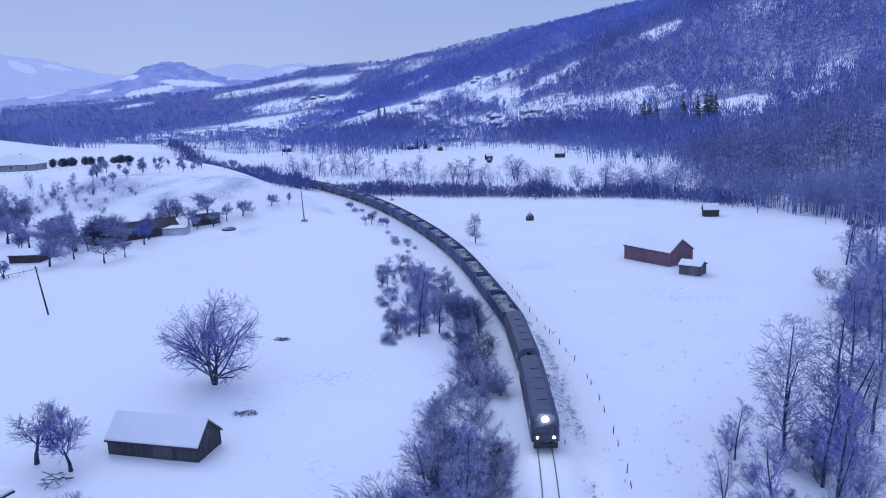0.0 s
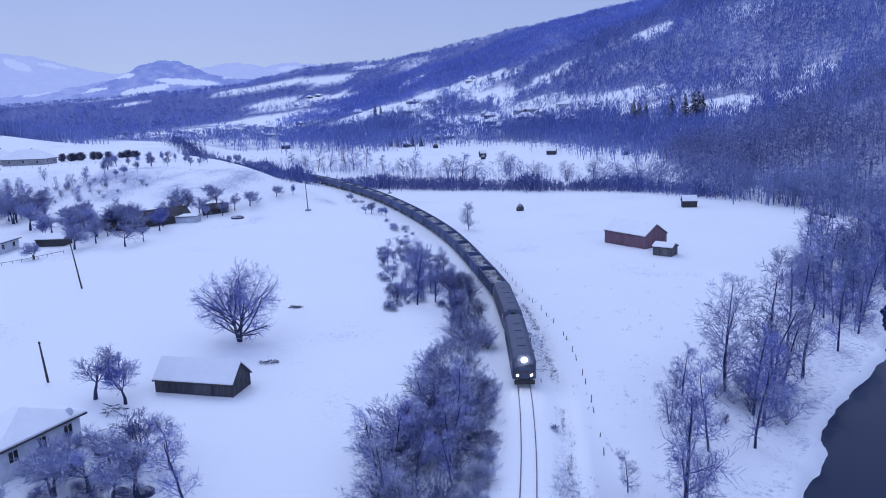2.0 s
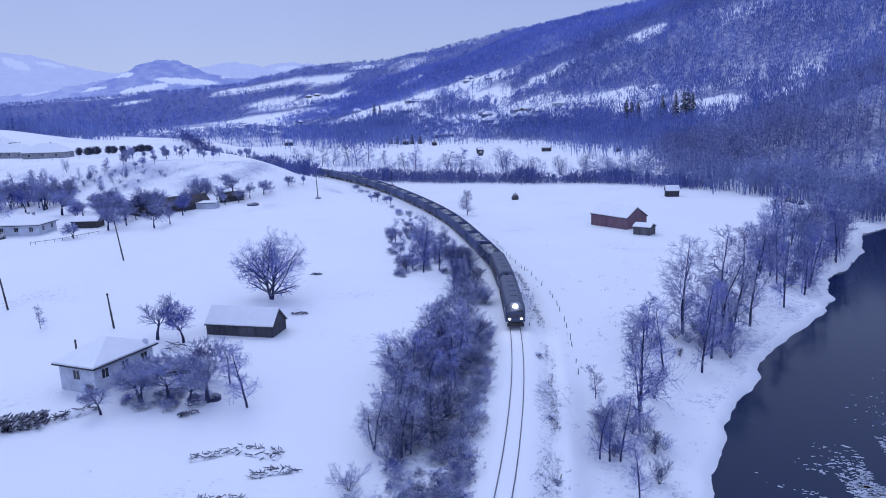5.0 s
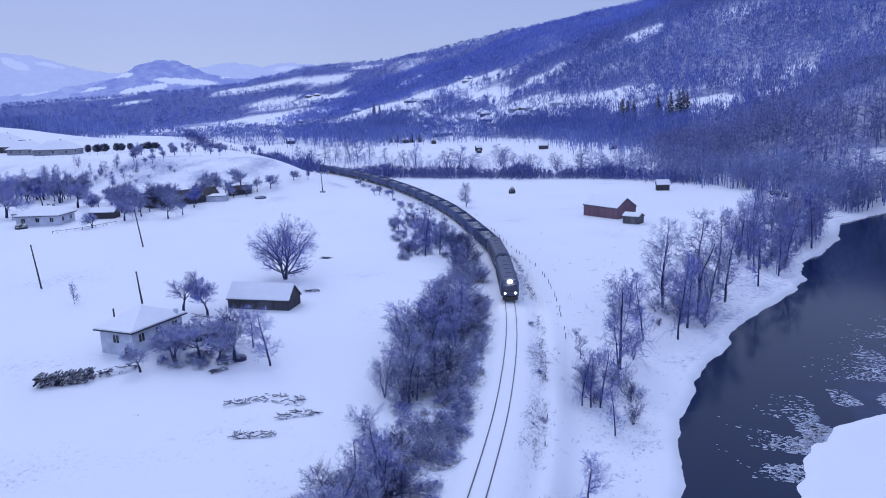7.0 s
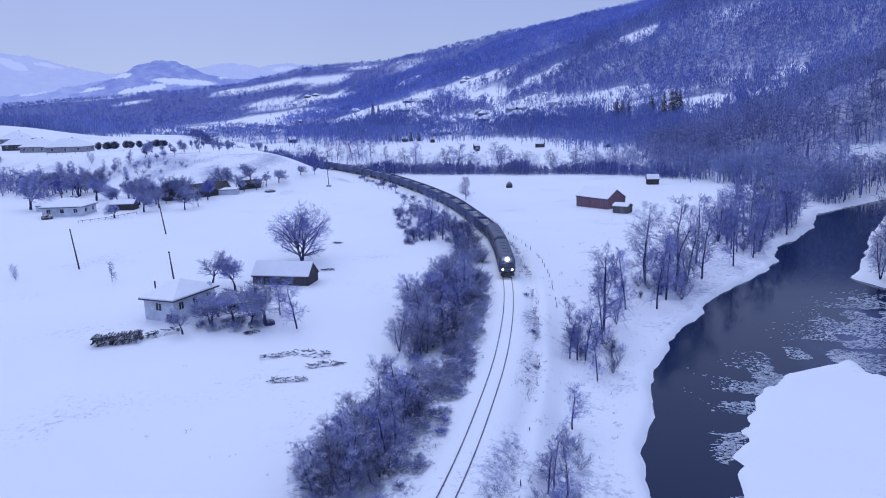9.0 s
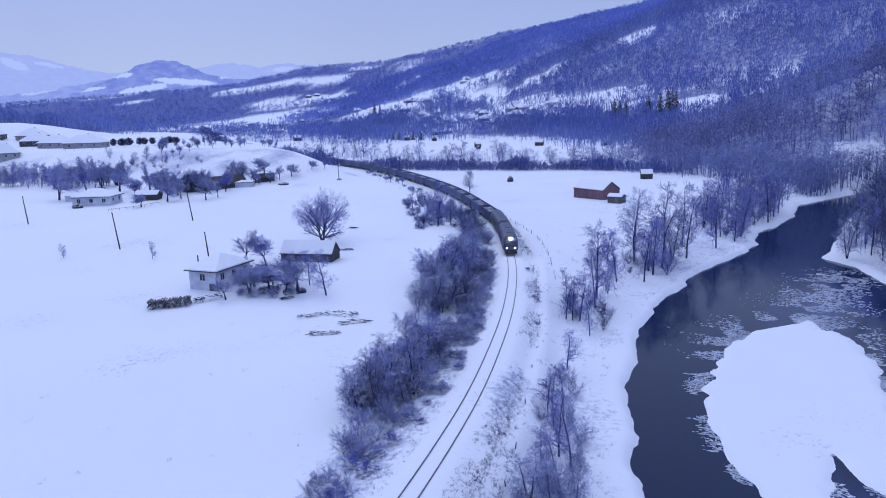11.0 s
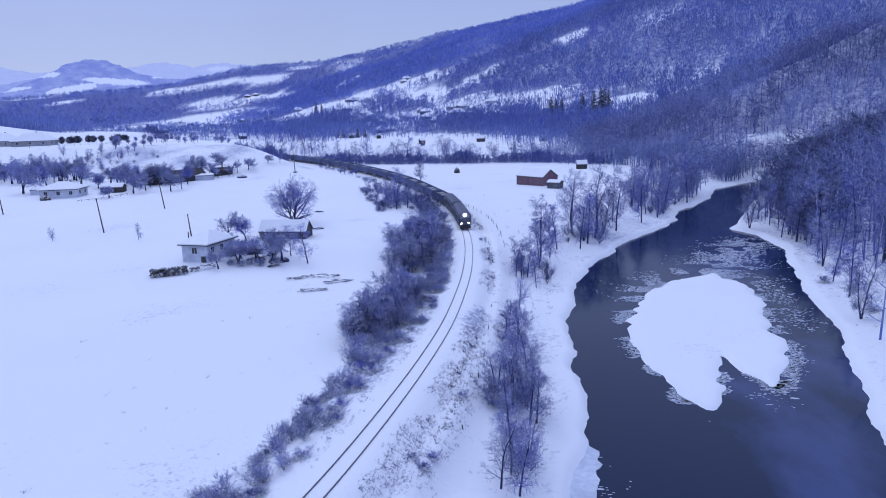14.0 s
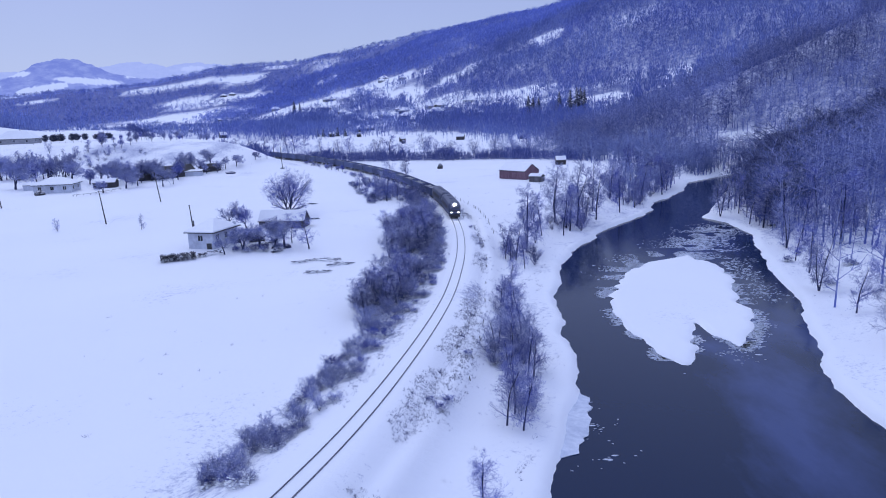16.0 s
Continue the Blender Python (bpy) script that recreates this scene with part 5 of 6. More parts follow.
def battens(parent, length, width, eave, mat, gap=0.9):
    """Upright boards proud of the long walls and ends."""
    bm = bmesh.new()
    box(bm, 0, 0, -0.6, 0.14, 0.06, eave + 0.55)
    me = bpy.data.meshes.new("batten")
    bm.to_mesh(me)
    me.materials.append(mat)
    n = int(length / gap)
    for k in range(n + 1):
        for sy in (-1, 1):
            piece("batten", me, parent, pose(-length / 2 + length * k / n, sy * (width / 2 + 0.02), 0))
    n = int(width / gap)
    for k in range(1, n):
        for sx in (-1, 1):
            piece("batten", me, parent, pose(sx * (length / 2 + 0.02), -width / 2 + width * k / n, 0, 0, 0, 90))


def chimney(parent, x, y, z, h=1.1, mat=None):
    bm = bmesh.new()
    box(bm, x, y, z, 0.55, 0.55, h)
    box(bm, x, y, z + h, 0.68, 0.68, 0.1)
    c = part("chimney", bm, mat or M_GREYPLASTER, parent)
    bm = bmesh.new()
    box(bm, x, y, z + h + 0.104, 0.6, 0.6, 0.14)
    part("snow_cap", bevelled(bm, 0.04), M_SNOW, c)


def barn(name, label, x, y, turn, length, width, eave, ridge, mat, group="", snow=0.28, category="barn", z=None):
    ob = thing(name, label, category, group, (x, y, gz1(x, y) if z is None else z), turn)
    w = walls_gable(ob, length, width, eave, ridge, mat)
    roof_gable(ob, length, width, eave, ridge, snow=snow)
    battens(w, length, width, eave, mat)
    opening(ob, "door", length * 0.12, -width / 2 - 0.03, 0.0, min(2.2, length * 0.3), min(2.2, eave * 0.85), True, mat, mat)
    return ob


barn("red_barn", "long red wooden barn with a snow-covered gable roof", 16.6, 155.6, math.degrees(math.atan2(-0.75, 0.66)), 12.9, 7.2, 3.1, 5.4, M_REDWOOD)
barn("shed", "small grey plank shed with a snowy roof beside the red barn", 21.9, 142.6, math.degrees(math.atan2(-0.75, 0.66)) + 20, 4.2, 3.4, 1.9, 2.5, M_GREYWOOD, category="shed")
barn("hay_hut", "small dark hut at the far edge of the snowy field", 41.0, 226.5, 0, 4.4, 3.4, 2.2, 3.6, M_DARKWOOD, category="hut")
barn("old_barn", "weathered dark plank barn with a deep snowy roof", -47.0, 60.4, -5, 11.0, 4.3, 2.35, 4.3, M_OLDWOOD, z=-1.9)
barn("long_barn", "long low dark barn behind bare orchard trees", -125.0, 178.0, 52, 24.0, 7.0, 2.4, 4.6, M_DARKWOOD, snow=0)
barn("barn", "dark wooden barn with a bare dark roof at the orchard's end", -113.5, 199.0, 30, 8.0, 5.0, 1.6, 2.9, M_DARKWOOD, snow=0)
barn("shed", "low pale shed with a flat snowy roof by the orchard", -115.0, 184.0, 12, 6.5, 4.0, 1.8, 2.2, M_PLASTER, category="shed")
barn("shed", "dark open-sided farm shed with snow on its roof", -134.5, 148.5, 8, 7.5, 4.0, 1.9, 2.9, M_DARKWOOD, category="shed")
barn("shed", "small white shed beside the white farmhouse", -161.0, 147.0, 10, 5.0, 3.5, 1.8, 2.3, M_PLASTER, category="shed")


def hip_roof(parent, length, width, eave, ridge, over=0.6, snow=0.25):
    """A hipped roof with its ridge along x, wooden eaves and snow on top."""
    def shell(lift, trim, name, mat, label=""):
        l, h = length / 2 + over - trim, width / 2 + over - trim
        r = max(0.4, l - h)
        bm = bmesh.new()
        low = [bm.verts.new(p) for p in ((-l, -h, eave + lift[0]), (l, -h, eave + lift[0]), (l, h, eave + lift[0]), (-l, h, eave + lift[0]))]
        top = [bm.verts.new(p) for p in ((-l, -h, eave + lift[1]), (l, -h, eave + lift[1]), (l, h, eave + lift[1]), (-l, h, eave + lift[1]))]
        a, b = bm.verts.new((-r, 0, ridge + lift[1])), bm.verts.new((r, 0, ridge + lift[1]))
        for k in range(4):
            bm.faces.new((low[k], low[(k + 1) % 4], top[(k + 1) % 4], top[k]))
        bm.faces.new(low[::-1])
        bm.faces.new((top[0], top[1], b, a))
        bm.faces.new((top[1], top[2], b))
        bm.faces.new((top[2], top[3], a, b))
        bm.faces.new((top[3], top[0], a))
        return part(name, bm, mat, parent if name == "roof" else slab, label)

    slab = None
    slab = shell((-0.1, 0.05), 0.0, "roof", M_DARKWOOD)
    shell((0.055, 0.05 + snow), 0.08, "snow_cover", M_SNOW, "thick smooth snow")
    return slab


def house(name, label, x, y, turn, length, width, eave, ridge, mat, foot=-2.0, group="", z=None, chimneys=1, south=3, east=2):
    ob = thing(name, label, "house", group, (x, y, gz1(x, y) if z is None else z), turn)
    bm = bmesh.new()
    box(bm, 0, 0, foot, length, width, eave - foot)
    part("wall", bm, mat, ob)
    hip_roof(ob, length, width, eave, ridge)
    for k in range(south):
        opening(ob, "window", -length / 2 + length * (k + 0.5) / south, -width / 2 - 0.03, eave - 1.75, 1.1, 1.15, True, M_GLASS, M_PLASTER)
    for k in range(east):
        opening(ob, "window", length / 2 + 0.03, -width / 2 + width * (k + 0.5) / east, eave - 1.75, 1.0, 1.15, False, M_GLASS, M_PLASTER)
    for k in range(chimneys):
        chimney(ob, length * (0.05 + 0.12 * k), width * 0.12, ridge - 0.6, 1.2)
    return ob


farm = house("farmhouse", "grey plastered house on a tall basement under a snowy hip roof", -57.7, 41.3, -14, 6.0, 9.6, 4.3, 6.4, M_PLASTER, -1.5, z=-2.6, chimneys=0, south=1, east=3)
opening(farm, "door", 2.0, -4.83, 0.0, 1.1, 2.0, True, M_LOCODARK, M_GREYPLASTER)
bm = bmesh.new()
bmesh.ops.create_cone(bm, cap_ends=True, segments=10, radius1=0.12, radius2=0.12, depth=3.0, matrix=pose(-3.6, -1.5, 4.8))
part("stove_pipe", bm, M_LOCODARK, farm)
bm = bmesh.new()
bmesh.ops.create_uvsphere(bm, u_segments=14, v_segments=8, radius=0.5, matrix=pose(3.0, 3.6, 5.0, 60, 0, 20) @ Matrix.Diagonal((1, 1, 0.25, 1)))
part("satellite_dish", bm, M_PLASTER, farm)
house("white_house", "low white farmhouse with a snow-covered hip roof", -147.5, 139.5, 8, 12.5, 9.0, 2.8, 5.0, M_PLASTER, chimneys=2)
for k, (x, y, turn, l, w) in enumerate(((-257, 296, 8, 19, 10), (-281, 304, -5, 16, 10), (-304, 318, 15, 15, 10), (-280, 262, 35, 11, 8), (-318, 286, -10, 13, 9), (-338, 300, 20, 12, 9), (-300, 278, 5, 12, 8), (-322, 338, 0, 15, 10), (-345, 330, 12, 13, 9), (-318, 262, 12, 12, 9), (-372, 352, 20, 13, 9))):
    house("terrace_house", "snow-roofed farmhouse on the upper terrace", x, y, turn, l * 1.1, w * 1.1, 2.8, 7.2, (M_GREYPLASTER, M_GREYPLASTER, M_OLDWOOD)[k % 3], group="terrace houses")
for k, (x, y) in enumerate(((-96, 773), (-86, 823), (-129, 768), (-110, 762), (-57, 696), (-172, 920), (-152, 911), (-76, 795), (9, 671), (2, 761), (-339, 1183), (-275, 806), (-214, 756), (-488, 1123), (-470, 1052),
                            (-379, 889), (-520, 1089), (-233, 1116), (-198, 1095), (-150, 1202), (-109, 1161), (-45, 781), (-30, 770), (-612, 1324), (-420, 960), (-560, 1180), (-140, 800), (-15, 700), (-650, 1150), (-440, 1180), (-118, 786), (-104, 800), (-70, 740), (-140, 745), (-36, 735), (-160, 880), (-185, 960), (-215, 1000), (-64, 760), (-20, 745), (-300, 860), (-250, 900), (-330, 960), (-500, 1010), (-226, 1106), (-199, 1093), (-154, 934), (-175, 931), (-125, 795), (-57, 712), (-149, 1233), (-570, 1266), (-504, 1196), (-584, 1233), (-376, 898), (-475, 1088), (-535, 1563), (-550, 1548), (-32, 776), (-201, 936))):
    house("village_house", "distant village house with a snow-covered roof", x, y, veg.uniform(-40, 40), veg.uniform(10, 16), veg.uniform(8, 10), 2.4, veg.uniform(5.6, 7), veg.choice((M_PLASTER, M_GREYPLASTER, M_DARKWOOD)), -1.4, "village houses", south=2, east=1)


for x, y, turn, l, w, words in ((-279, 838, 12, 22, 9, "long low barn at the far edge of the meadow"), (-214, 760, -5, 12, 7, "low farm shed behind the far meadow"), (-112, 679, 8, 20, 7, "long dark barn beside the village lane"),
                               (-197, 752, 20, 8, 7, "small dark hay barn on the far meadow"), (-181, 742, -15, 8, 7, "small dark hay barn on the far meadow"), (-222, 543, 30, 6, 5, "small hut beside the railway cutting"),
                               (-133, 598, 10, 5, 4, "small hut on the far meadow"), (-53, 467, 25, 4, 3.4, "small snow-roofed hut on the far meadow"), (-7, 473, -10, 6, 4, "small snow-roofed hut on the far meadow")):
    barn("hay_barn", words, x, y, turn, l, w, 2.6, 2.6 + w * 0.42, M_DARKWOOD, group="barns on the far meadow")


# ---------------------------------------------------------------- posts, poles, stacks, small things
def lathe(bm, profile, segments=16):
    rings = [[bm.verts.new((r * math.cos(2 * math.pi * k / segments), r * math.sin(2 * math.pi * k / segments), z)) for k in range(segments)] for r, z in profile]
    for a, b in zip(rings[:-1], rings[1:]):
        for k in range(segments):
            bm.faces.new((a[k], a[(k + 1) % segments], b[(k + 1) % segments], b[k]))
    bm.faces.new(rings[0][::-1])
    bm.faces.new(rings[-1])
    return bm


def pole(x, y, height, lean_x, lean_y, footing=False):
    ob = thing("utility_pole", "leaning dark wooden utility pole standing in the snow", "pole", "utility poles", (x, y, gz1(x, y)))
    ob.matrix_basis = pose(x, y, gz1(x, y), lean_x, lean_y, 0)
    bm = bmesh.new()
    lathe(bm, [(0.17, -0.4), (0.16, 1.0), (0.13, height * 0.6), (0.10, height)], 10)
    part("shaft", bm, M_POLE, ob)
    for q in (-0.14, 0.14):
        bm = bmesh.new()
        lathe(bm, [(0.035, 0), (0.06, 0.05), (0.04, 0.1), (0.06, 0.15), (0.03, 0.2)], 8)
        bmesh.ops.translate(bm, verts=bm.verts[:], vec=(q, 0, height - 0.3))
        part("insulator", bm, M_GLASS, ob)
    if footing:
        bm = bmesh.new()
        box(bm, 0, 0, -0.3, 1.6, 1.6, 0.75)
        part("footing", bevelled(bm, 0.08), M_GREYPLASTER, ob)


for x, y, h, lx, ly, foot in ((-96.5, 106.0, 9.2, 2, -6, 0), (-95.0, 68.5, 8.6, 2, -5, 0), (-69.5, 60.5, 5.8, 1, -4, 0), (-83.0, 203.0, 9.5, 0, -2, 1), (-142.6, 100.0, 8.0, 1, -4, 0), (-75.0, 285.0, 8.5, 0, -1, 1)):
    pole(x, y, h, lx, ly, foot)


def fence(name, label, line, gap, height, rails=False):
    p = smooth_line(line, 0.5)
    s = np.concatenate([[0], np.cumsum(np.linalg.norm(np.diff(p, axis=0), axis=1))])
    ob = thing(name, label, "fence")
    bm = bmesh.new()
    lathe(bm, [(0.055, -0.2), (0.05, height * 0.7), (0.035, height)], 7)
    me = bpy.data.meshes.new("post")
    bm.to_mesh(me)
    me.materials.append(M_POLE)
    last = None
    for d in np.arange(0, s[-1], gap):
        d += veg.uniform(-0.3, 0.3) * gap
        x, y = float(np.interp(d, s, p[:, 0])), float(np.interp(d, s, p[:, 1]))
        z = gz1(x, y)
        piece("post", me, ob, pose(x, y, z, veg.uniform(-9, 9), veg.uniform(-9, 9), 0) @ Matrix.Diagonal((1, 1, veg.uniform(0.6, 1.1), 1)))
        if rails and last:
            bm = bmesh.new()
            v = Vector((x, y, z + height * 0.7)) - Vector(last)
            m = Matrix.Translation(Vector(last) + v / 2) @ v.to_track_quat("X", "Z").to_matrix().to_4x4() @ Matrix.Diagonal((v.length, 0.05, 0.09, 1))
            bmesh.ops.create_cube(bm, size=1, matrix=m)
            part("board", bm, M_POLE, ob)
        last = (x, y, z + height * 0.7)


fence("post_fence", "broken line of old wooden fence posts in snow", [(-15.0, 134), (-8.5, 110), (-1.2, 86), (1.2, 71), (2.6, 56), (3.2, 46)], 4.2, 0.9)
fence("post_fence", "short old posts along the trackside lane", [(-13.5, 123), (-9.6, 104), (-6.6, 88), (-3.2, 61), (-0.6, 44), (0.7, 25), (0.2, 5), (-1.0, -20), (-3.4, -42)], 10.0, 0.6)
fence("yard_fence", "low wooden fence in front of the white farmhouse", [(-133, 122), (-128, 128), (-124, 138)], 2.0, 0.9, True)
fence("terrace_fence", "old post fence crossing the snowy terrace slope", [(-150, 232), (-185, 236), (-225, 238)], 3.0, 1.1)
fence("terrace_fence", "old post fence crossing the snowy terrace slope", [(-170, 300), (-215, 290), (-255, 268)], 4.0, 1.1)


def stack(x, y, r, h, name="haystack", label="dark haystack capped with snow"):
    ob = thing(name, label, "haystack", "haystacks in the meadows", (x, y, gz1(x, y)), veg.uniform(0, 360))
    bm = bmesh.new()
    lathe(bm, [(r * 0.95, -0.2), (r, h * 0.3), (r * 0.85, h * 0.6), (r * 0.45, h * 0.88), (r * 0.12, h)], 18)
    for v in bm.verts:
        v.co.x += 0.12 * r * noise.noise(v.co * 1.7)
        v.co.y += 0.12 * r * noise.noise(v.co * 1.7 + Vector((9, 0, 0)))
    part("hay", bm, M_HAY, ob)
    bm = bmesh.new()
    lathe(bm, [(0.05, h * 0.9), (0.04, h + 0.7)], 6)
    part("stake", bm, M_POLE, ob)


for x, y, r, h in ((-14.8, 222.5, 1.3, 2.5), (-102, 566, 2.2, 4.0), (-132, 591, 2.2, 4.0), (-176, 708, 3, 5), (-193, 722, 3, 5), (41, 455, 2, 3.4), (-6, 478, 2, 3.4), (-51, 451, 1.6, 3), (-149, 131, 1.7, 1.7)):
    stack(x, y, r, h)


def dark_bush(x, y, r, h):
    """A clipped-looking round evergreen on the terrace: clumps of needles round a stem."""
    ob = thing("evergreen_bush", "round dark evergreen bush dusted with snow", "bush", "row of evergreens on the terrace", (x, y, gz1(x, y)))
    bm = bmesh.new()
    lathe(bm, [(0.2, -0.2), (0.12, h * 0.8)], 7)
    part("trunk", bm, M_BARK, ob)
    n, rng = 220, np.random.default_rng(int(abs(x * 10)))
    segs = []
    for _ in range(n):
        a, q = rng.uniform(0, 6.28), rng.uniform(0.0, 1.0)
        rad = r * math.sin(math.pi * (0.15 + 0.75 * q))
        p = np.array((math.cos(a) * rad * 0.4, math.sin(a) * rad * 0.4, 0.1 + q * h * 0.8))
        segs.append((p, p + np.array((math.cos(a) * rad * 0.7, math.sin(a) * rad * 0.7, rng.uniform(-0.3, 0.9))) * rng.uniform(0.7, 1.35), 0.3, 0.05, 2))
    ob2 = new("foliage", segs_mesh("foliage", segs, 4, M_FIR))
    ob2.parent = ob


for k, (x, y) in enumerate(((-249, 309), (-245.5, 312), (-243, 315), (-238, 318), (-235.5, 319), (-232, 322), (-226, 324), (-223.5, 325.5), (-220, 327))):
    dark_bush(x, y, veg.uniform(1.5, 2.6), veg.uniform(3.0, 4.6))


def fir(x, y, height):
    ob = thing("fir_tree", "tall dark fir with snow on its boughs", "tree", "firs on the hillside", (x, y, gz1(x, y) - 0.2))
    bm = bmesh.new()
    lathe(bm, [(0.28, 0), (0.15, height * 0.5), (0.03, height)], 8)
    part("trunk", bm, M_BARK, ob)
    rng = np.random.default_rng(int(abs(x * 7 + y)))
    segs = []
    for k in range(26):
        h = height * (0.08 + 0.9 * k / 26)
        reach = height * 0.23 * (1 - k / 27) + 0.5
        for j in range(8):
            a = rng.uniform(0, 6.28)
            p = np.array((0, 0, h))
            segs.append((p, p + np.array((math.cos(a) * reach, math.sin(a) * reach, -reach * rng.uniform(0.2, 0.6))), 0.42, 0.06, 2))
    ob2 = new("foliage", segs_mesh("foliage", segs, 4, M_FIR))
    ob2.parent = ob


for x, y, h in ((91, 549, 25), (96, 543, 27), (100, 548, 26), (104, 553, 23), (84, 570, 24), (61, 580, 21), (57, 584, 23), (67, 588, 19), (-262, 998, 24), (-256, 1008, 19), (-150, 610, 9), (-143, 606, 8), (-136, 604, 8), (-128, 600, 9), (-120, 596, 8)):
    fir(x, y, h)


def brush_heap(name, label, x, y, turn, length, width, height, sticks, seed, thick=0.07, stick=1.0, across=False):
    """A heap of cut branches or logs under snow."""
    ob = thing(name, label, "wood pile", "", (x, y, gz1(x, y)), turn)
    rng = np.random.default_rng(seed)
    segs = []
    for _ in range(sticks):
        c = np.array((rng.uniform(-length / 2, length / 2), rng.uniform(-width / 2, width / 2), rng.uniform(0.05, height)))
        a, e = (rng.normal(1.57, 0.12), 0.0) if across else (rng.uniform(0, 6.28), rng.uniform(-0.1, 0.3))
        d = np.array((math.cos(a), math.sin(a), e)) * rng.uniform(0.3, 1.0) * stick
        segs.append((c - d, c + d, thick, thick * 0.7, 0))
    o = new("brushwood", segs_mesh("brushwood", segs, 5, M_BRUSH))
    o.parent = ob
    o["kind"] = "stuff"
    bm = bmesh.new()
    bmesh.ops.create_grid(bm, x_segments=14, y_segments=8, size=0.5, matrix=Matrix.Diagonal((length, width, 1, 1)))
    for v in bm.verts:
        q = max(0.0, 1 - (2 * v.co.x / length) ** 2) * max(0.0, 1 - (2 * v.co.y / width) ** 2)
        v.co.z = height * 0.75 * math.sqrt(q) + 0.2 * noise.noise(Vector((v.co.x * 1.3 + x, v.co.y * 1.3, 0)))
    part("snow_cover", bm, M_SNOW, ob)


brush_heap("log_pile", "stack of logs and branches under snow by the house", -60.0, 27.0, 20, 6.6, 1.8, 1.3, 300, 1, 0.12, 0.9, True)
brush_heap("log_pile", "loose heap of timber and brushwood at the house corner", -55.0, 30.5, 40, 4.5, 1.6, 0.8, 60, 2, 0.07, 0.6)
for x, y, turn, l, w, s in ((-34.5, 23.0, 30, 4, 1.4, 3), (-30.0, 24.0, -10, 6, 2.0, 4), (-26.6, 20.5, 20, 4.5, 1.4, 5), (-29.8, 15.4, 10, 4.5, 1.2, 6), (-41.4, 31.7, 30, 2, 0.8, 7), (-41.8, 69.5, 10, 2.4, 0.8, 8), (-47.7, 96.0, 0, 2.0, 0.6, 9)):
    brush_heap("brush_heap", "cut branches lying half buried in snow", x, y, turn, l, w, 0.32, 52, s, 0.05, 0.6)


def snowed_heap(x, y, r, h, name, label, category):
    ob = thing(name, label, category, "", (x, y, gz1(x, y)), veg.uniform(0, 180))
    bm = bmesh.new()
    lathe(bm, [(r, -0.2), (r * 0.95, h * 0.5), (r * 0.6, h * 0.85), (r * 0.1, h)], 14)
    for v in bm.verts:
        v.co += Vector((0.3, 0.3, 0.1)) * noise.noise(v.co * 1.2)
    part("cover", bm, M_BRUSH, ob)


brush_heap("junk_heap", "heap of yard scrap half covered by snow", -50.4, 46.7, 15, 3.2, 2.0, 1.1, 46, 21, 0.06)
barn("shed", "tumbledown little shed buried in snow among the yard trees", -49.3, 44.2, 25, 3.2, 2.4, 1.1, 1.7, M_DARKWOOD, category="shed", snow=0.34)
brush_heap("junk_heap", "dark heap under snow behind the house", -54.8, 52.8, -20, 2.6, 1.6, 0.8, 34, 22, 0.06)
brush_heap("junk_heap", "scrap timber under snow between orchard trees", -45.0, 38.5, 40, 3.4, 1.6, 0.7, 40, 23, 0.05)
for x, y in ((74.2, 205.8), (74.9, 202.4), (75.7, 197.8)):
    snowed_heap(x, y, 0.9, 1.6, "bee_hive", "pale hive box standing at the snowy field's corner", "hive")
snowed_heap(-42.8, 35.4, 0.7, 0.9, "bee_hive", "small dark hive box in the snowy yard", "hive")
snowed_heap(-40.3, 35.7, 0.7, 0.9, "bee_hive", "small dark hive box in the snowy yard", "hive")
snowed_heap(-102.0, 190.8, 2.0, 0.9, "covered_cart", "low dark cart covered by snow at the field's edge", "cart")


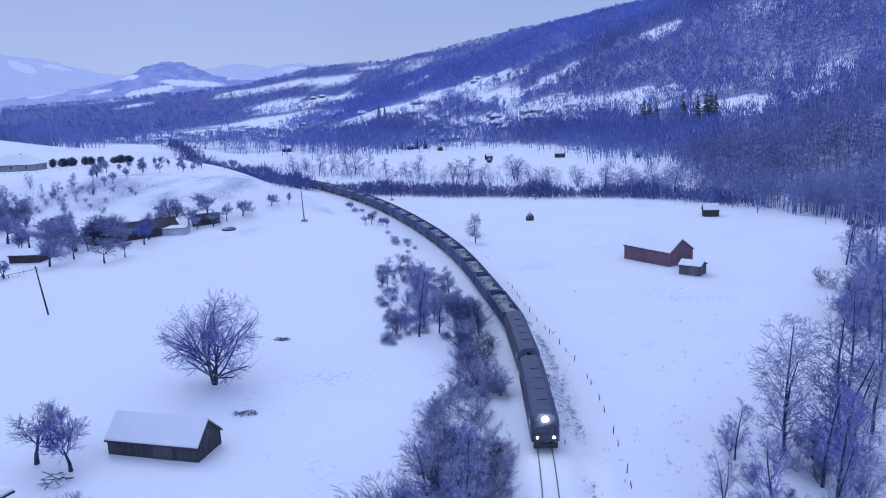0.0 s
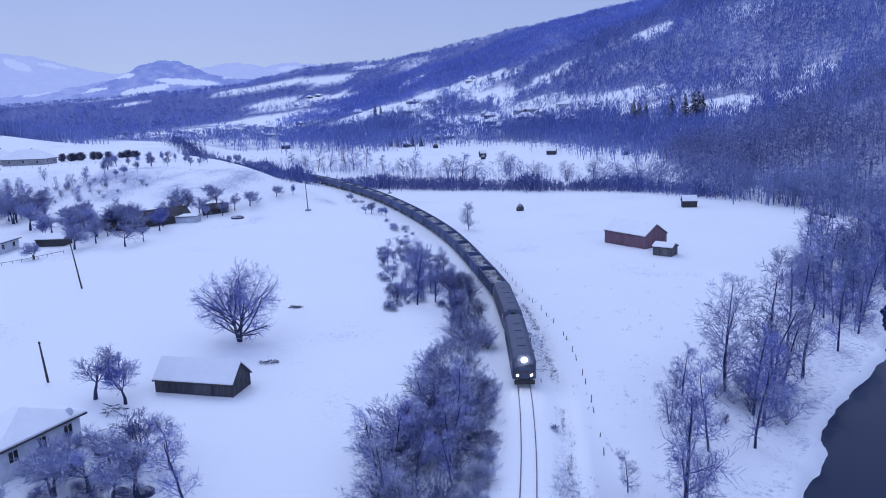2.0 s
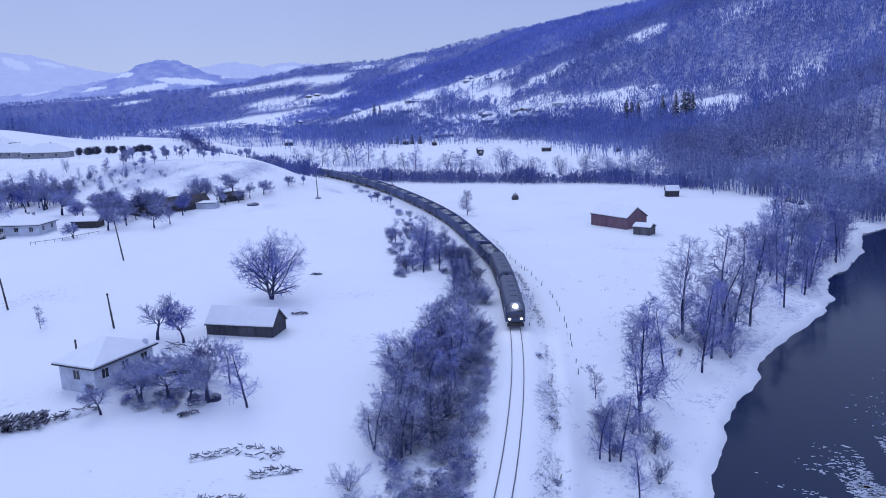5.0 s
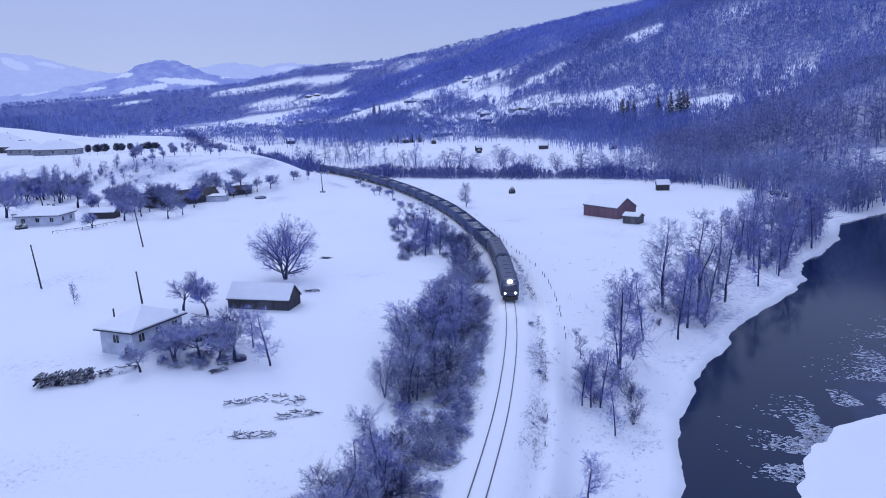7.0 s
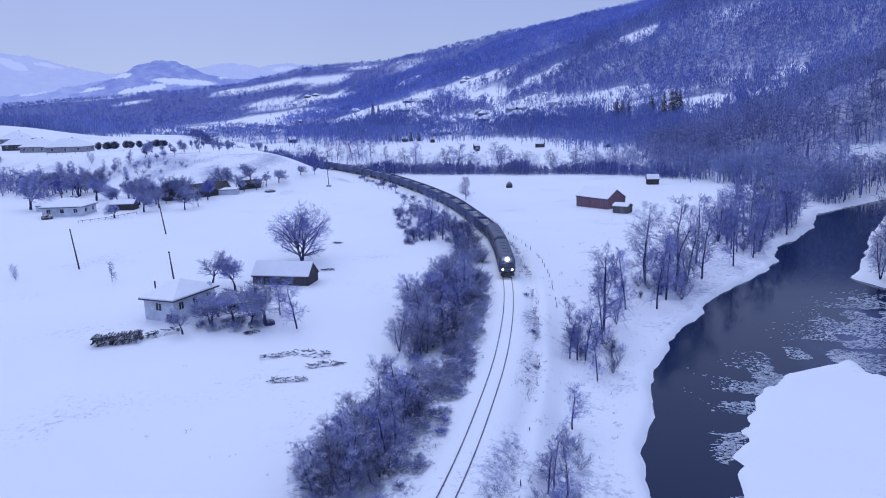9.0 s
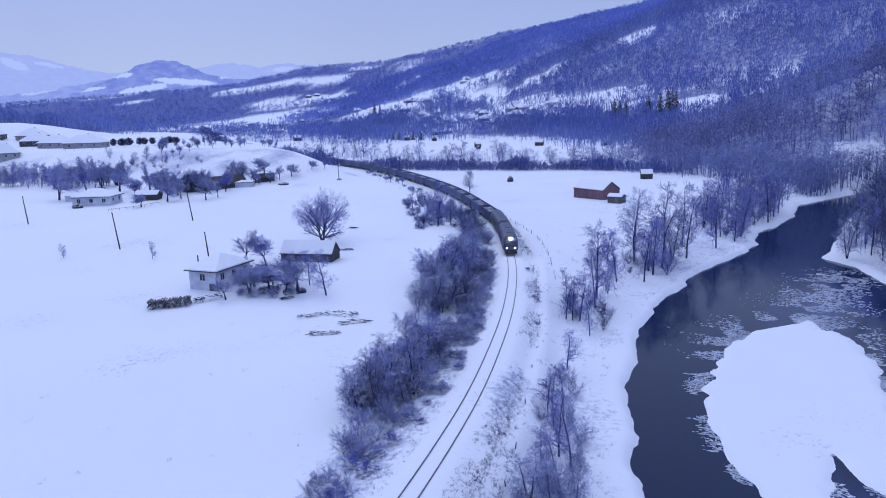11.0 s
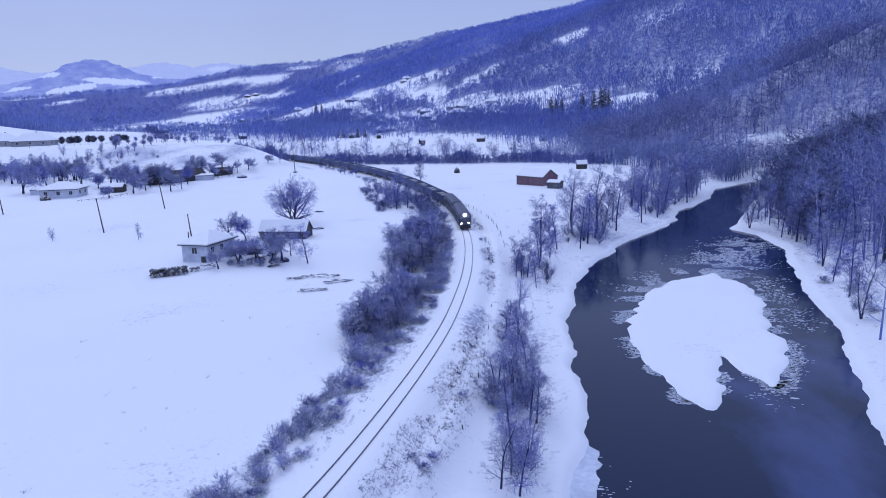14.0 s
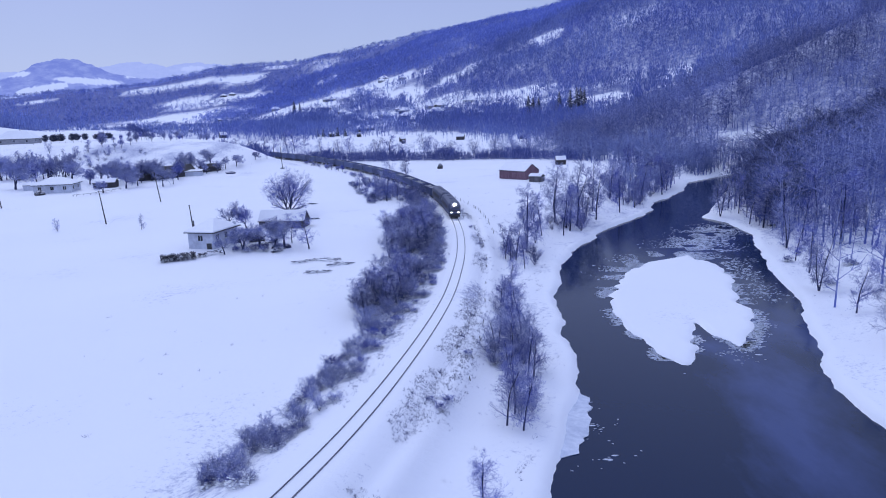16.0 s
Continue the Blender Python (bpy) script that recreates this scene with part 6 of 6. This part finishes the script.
# ---------------------------------------------------------------- ice on the river
def slush():
    """Small plates of slush ice drifting round the gravel bank."""
    rng = np.random.default_rng(77)
    pts = []
    for k in range(9000):
        q = rng.integers(0, 16)
        a, b = ISLAND[q % 16], ISLAND[(q + 1) % 16]
        m = a + (b - a) * rng.random()
        out = np.array((m[0] - 33, m[1] - 4))
        out /= np.linalg.norm(out)
        far = abs(rng.normal(0, 2.6 if 1 <= q <= 4 else 0.8))
        pts.append(m + out * far + rng.normal(0, 0.5, 2))
    for cx, cy, rx, ry, n in ((50, 40, 5, 5, 200), (30, -24, 2.0, 2, 40), (9.5, -46, 1.6, 7, 50), (30, -10, 1.2, 4, 90)):
        pts.extend(np.stack([rng.normal(cx, rx, n), rng.normal(cy, ry, n)], -1))
    # the riffle between the spit and the upstream end of the bank
    riffle = smooth_line([(61, 66), (55, 61), (49, 50), (43, 40), (35, 32), (27, 23)], 0.5)
    k = rng.integers(0, len(riffle), 6000)
    pts.extend(riffle[k] + rng.normal(0, 1, (6000, 2)) * np.array((3.2, 3.6)))
    east = smooth_line([(50, 42), (49, 30), (47, 15), (45, 2)], 0.5)
    k = rng.integers(0, len(east), 700)
    pts.extend(east[k] + rng.normal(0, 1, (700, 2)) * np.array((1.6, 2.0)))
    p = np.array(pts)
    p = p[(river_in(p[:, 0], p[:, 1]) > 0.4) & (ground_z(p[:, 0], p[:, 1]) < WATER_Z + 0.05) & (vnoise(p[:, 0], p[:, 1], 3.0, 31) > 0.38)]
    vs, fs, k = [], [], 6
    for x, y in p:
        r, st, a0 = rng.uniform(0.05, 0.24) * (1 + 2.4 * rng.random() ** 9), rng.uniform(0.14, 0.4), rng.uniform(-0.6, 0.2)
        b = len(vs)
        for z in (WATER_Z + 0.045, WATER_Z - 0.05):
            for j in range(k):
                a = 2 * math.pi * j / k
                q = r * rng.uniform(0.6, 1.2)
                u, v = q * math.cos(a), q * st * math.sin(a)
                vs.append((x + u * math.cos(a0) - v * math.sin(a0), y + u * math.sin(a0) + v * math.cos(a0), z))
        for j in range(1, k - 1):
            fs.append((b, b + j, b + j + 1))
        for j in range(k):
            n = (j + 1) % k
            fs.extend(((b + j, b + k + j, b + k + n), (b + j, b + k + n, b + n)))
    ob = tagged(new("slush_ice", mesh_np("slush_ice", np.array(vs), np.array(fs), M_ICE)), "plates of slush ice on dark river water", "ice", kind="stuff")
    return ob


slush()


def ice_sheet(name, label, edge, top, mat):
    bm = bmesh.new()
    prism(bm, [(x, y, WATER_Z - 0.1) for x, y in edge], [(x, y, WATER_Z + top) for x, y in edge])
    bmesh.ops.recalc_face_normals(bm, faces=bm.faces[:])
    bmesh.ops.subdivide_edges(bm, edges=bm.edges[:], cuts=4, use_grid_fill=True)
    for v in bm.verts:
        v.co.x += 0.5 * noise.noise(v.co * 0.7) + 0.25 * noise.noise(v.co * 2.1)
        v.co.y += 0.5 * noise.noise(v.co * 0.7 + Vector((7, 3, 0)))
    me = bpy.data.meshes.new(name)
    bm.to_mesh(me)
    bm.free()
    me.materials.append(mat)
    tagged(new(name, me), label, "ice")


ice_sheet("ice_shelf", "pale shelf of ice along the river bank", [(5.0, -50.0), (7.2, -49.0), (8.6, -45.5), (9.4, -41.0), (10.2, -37.5), (9.6, -35.0), (7.8, -36.0), (5.5, -42.0)], 0.07, M_ICE)
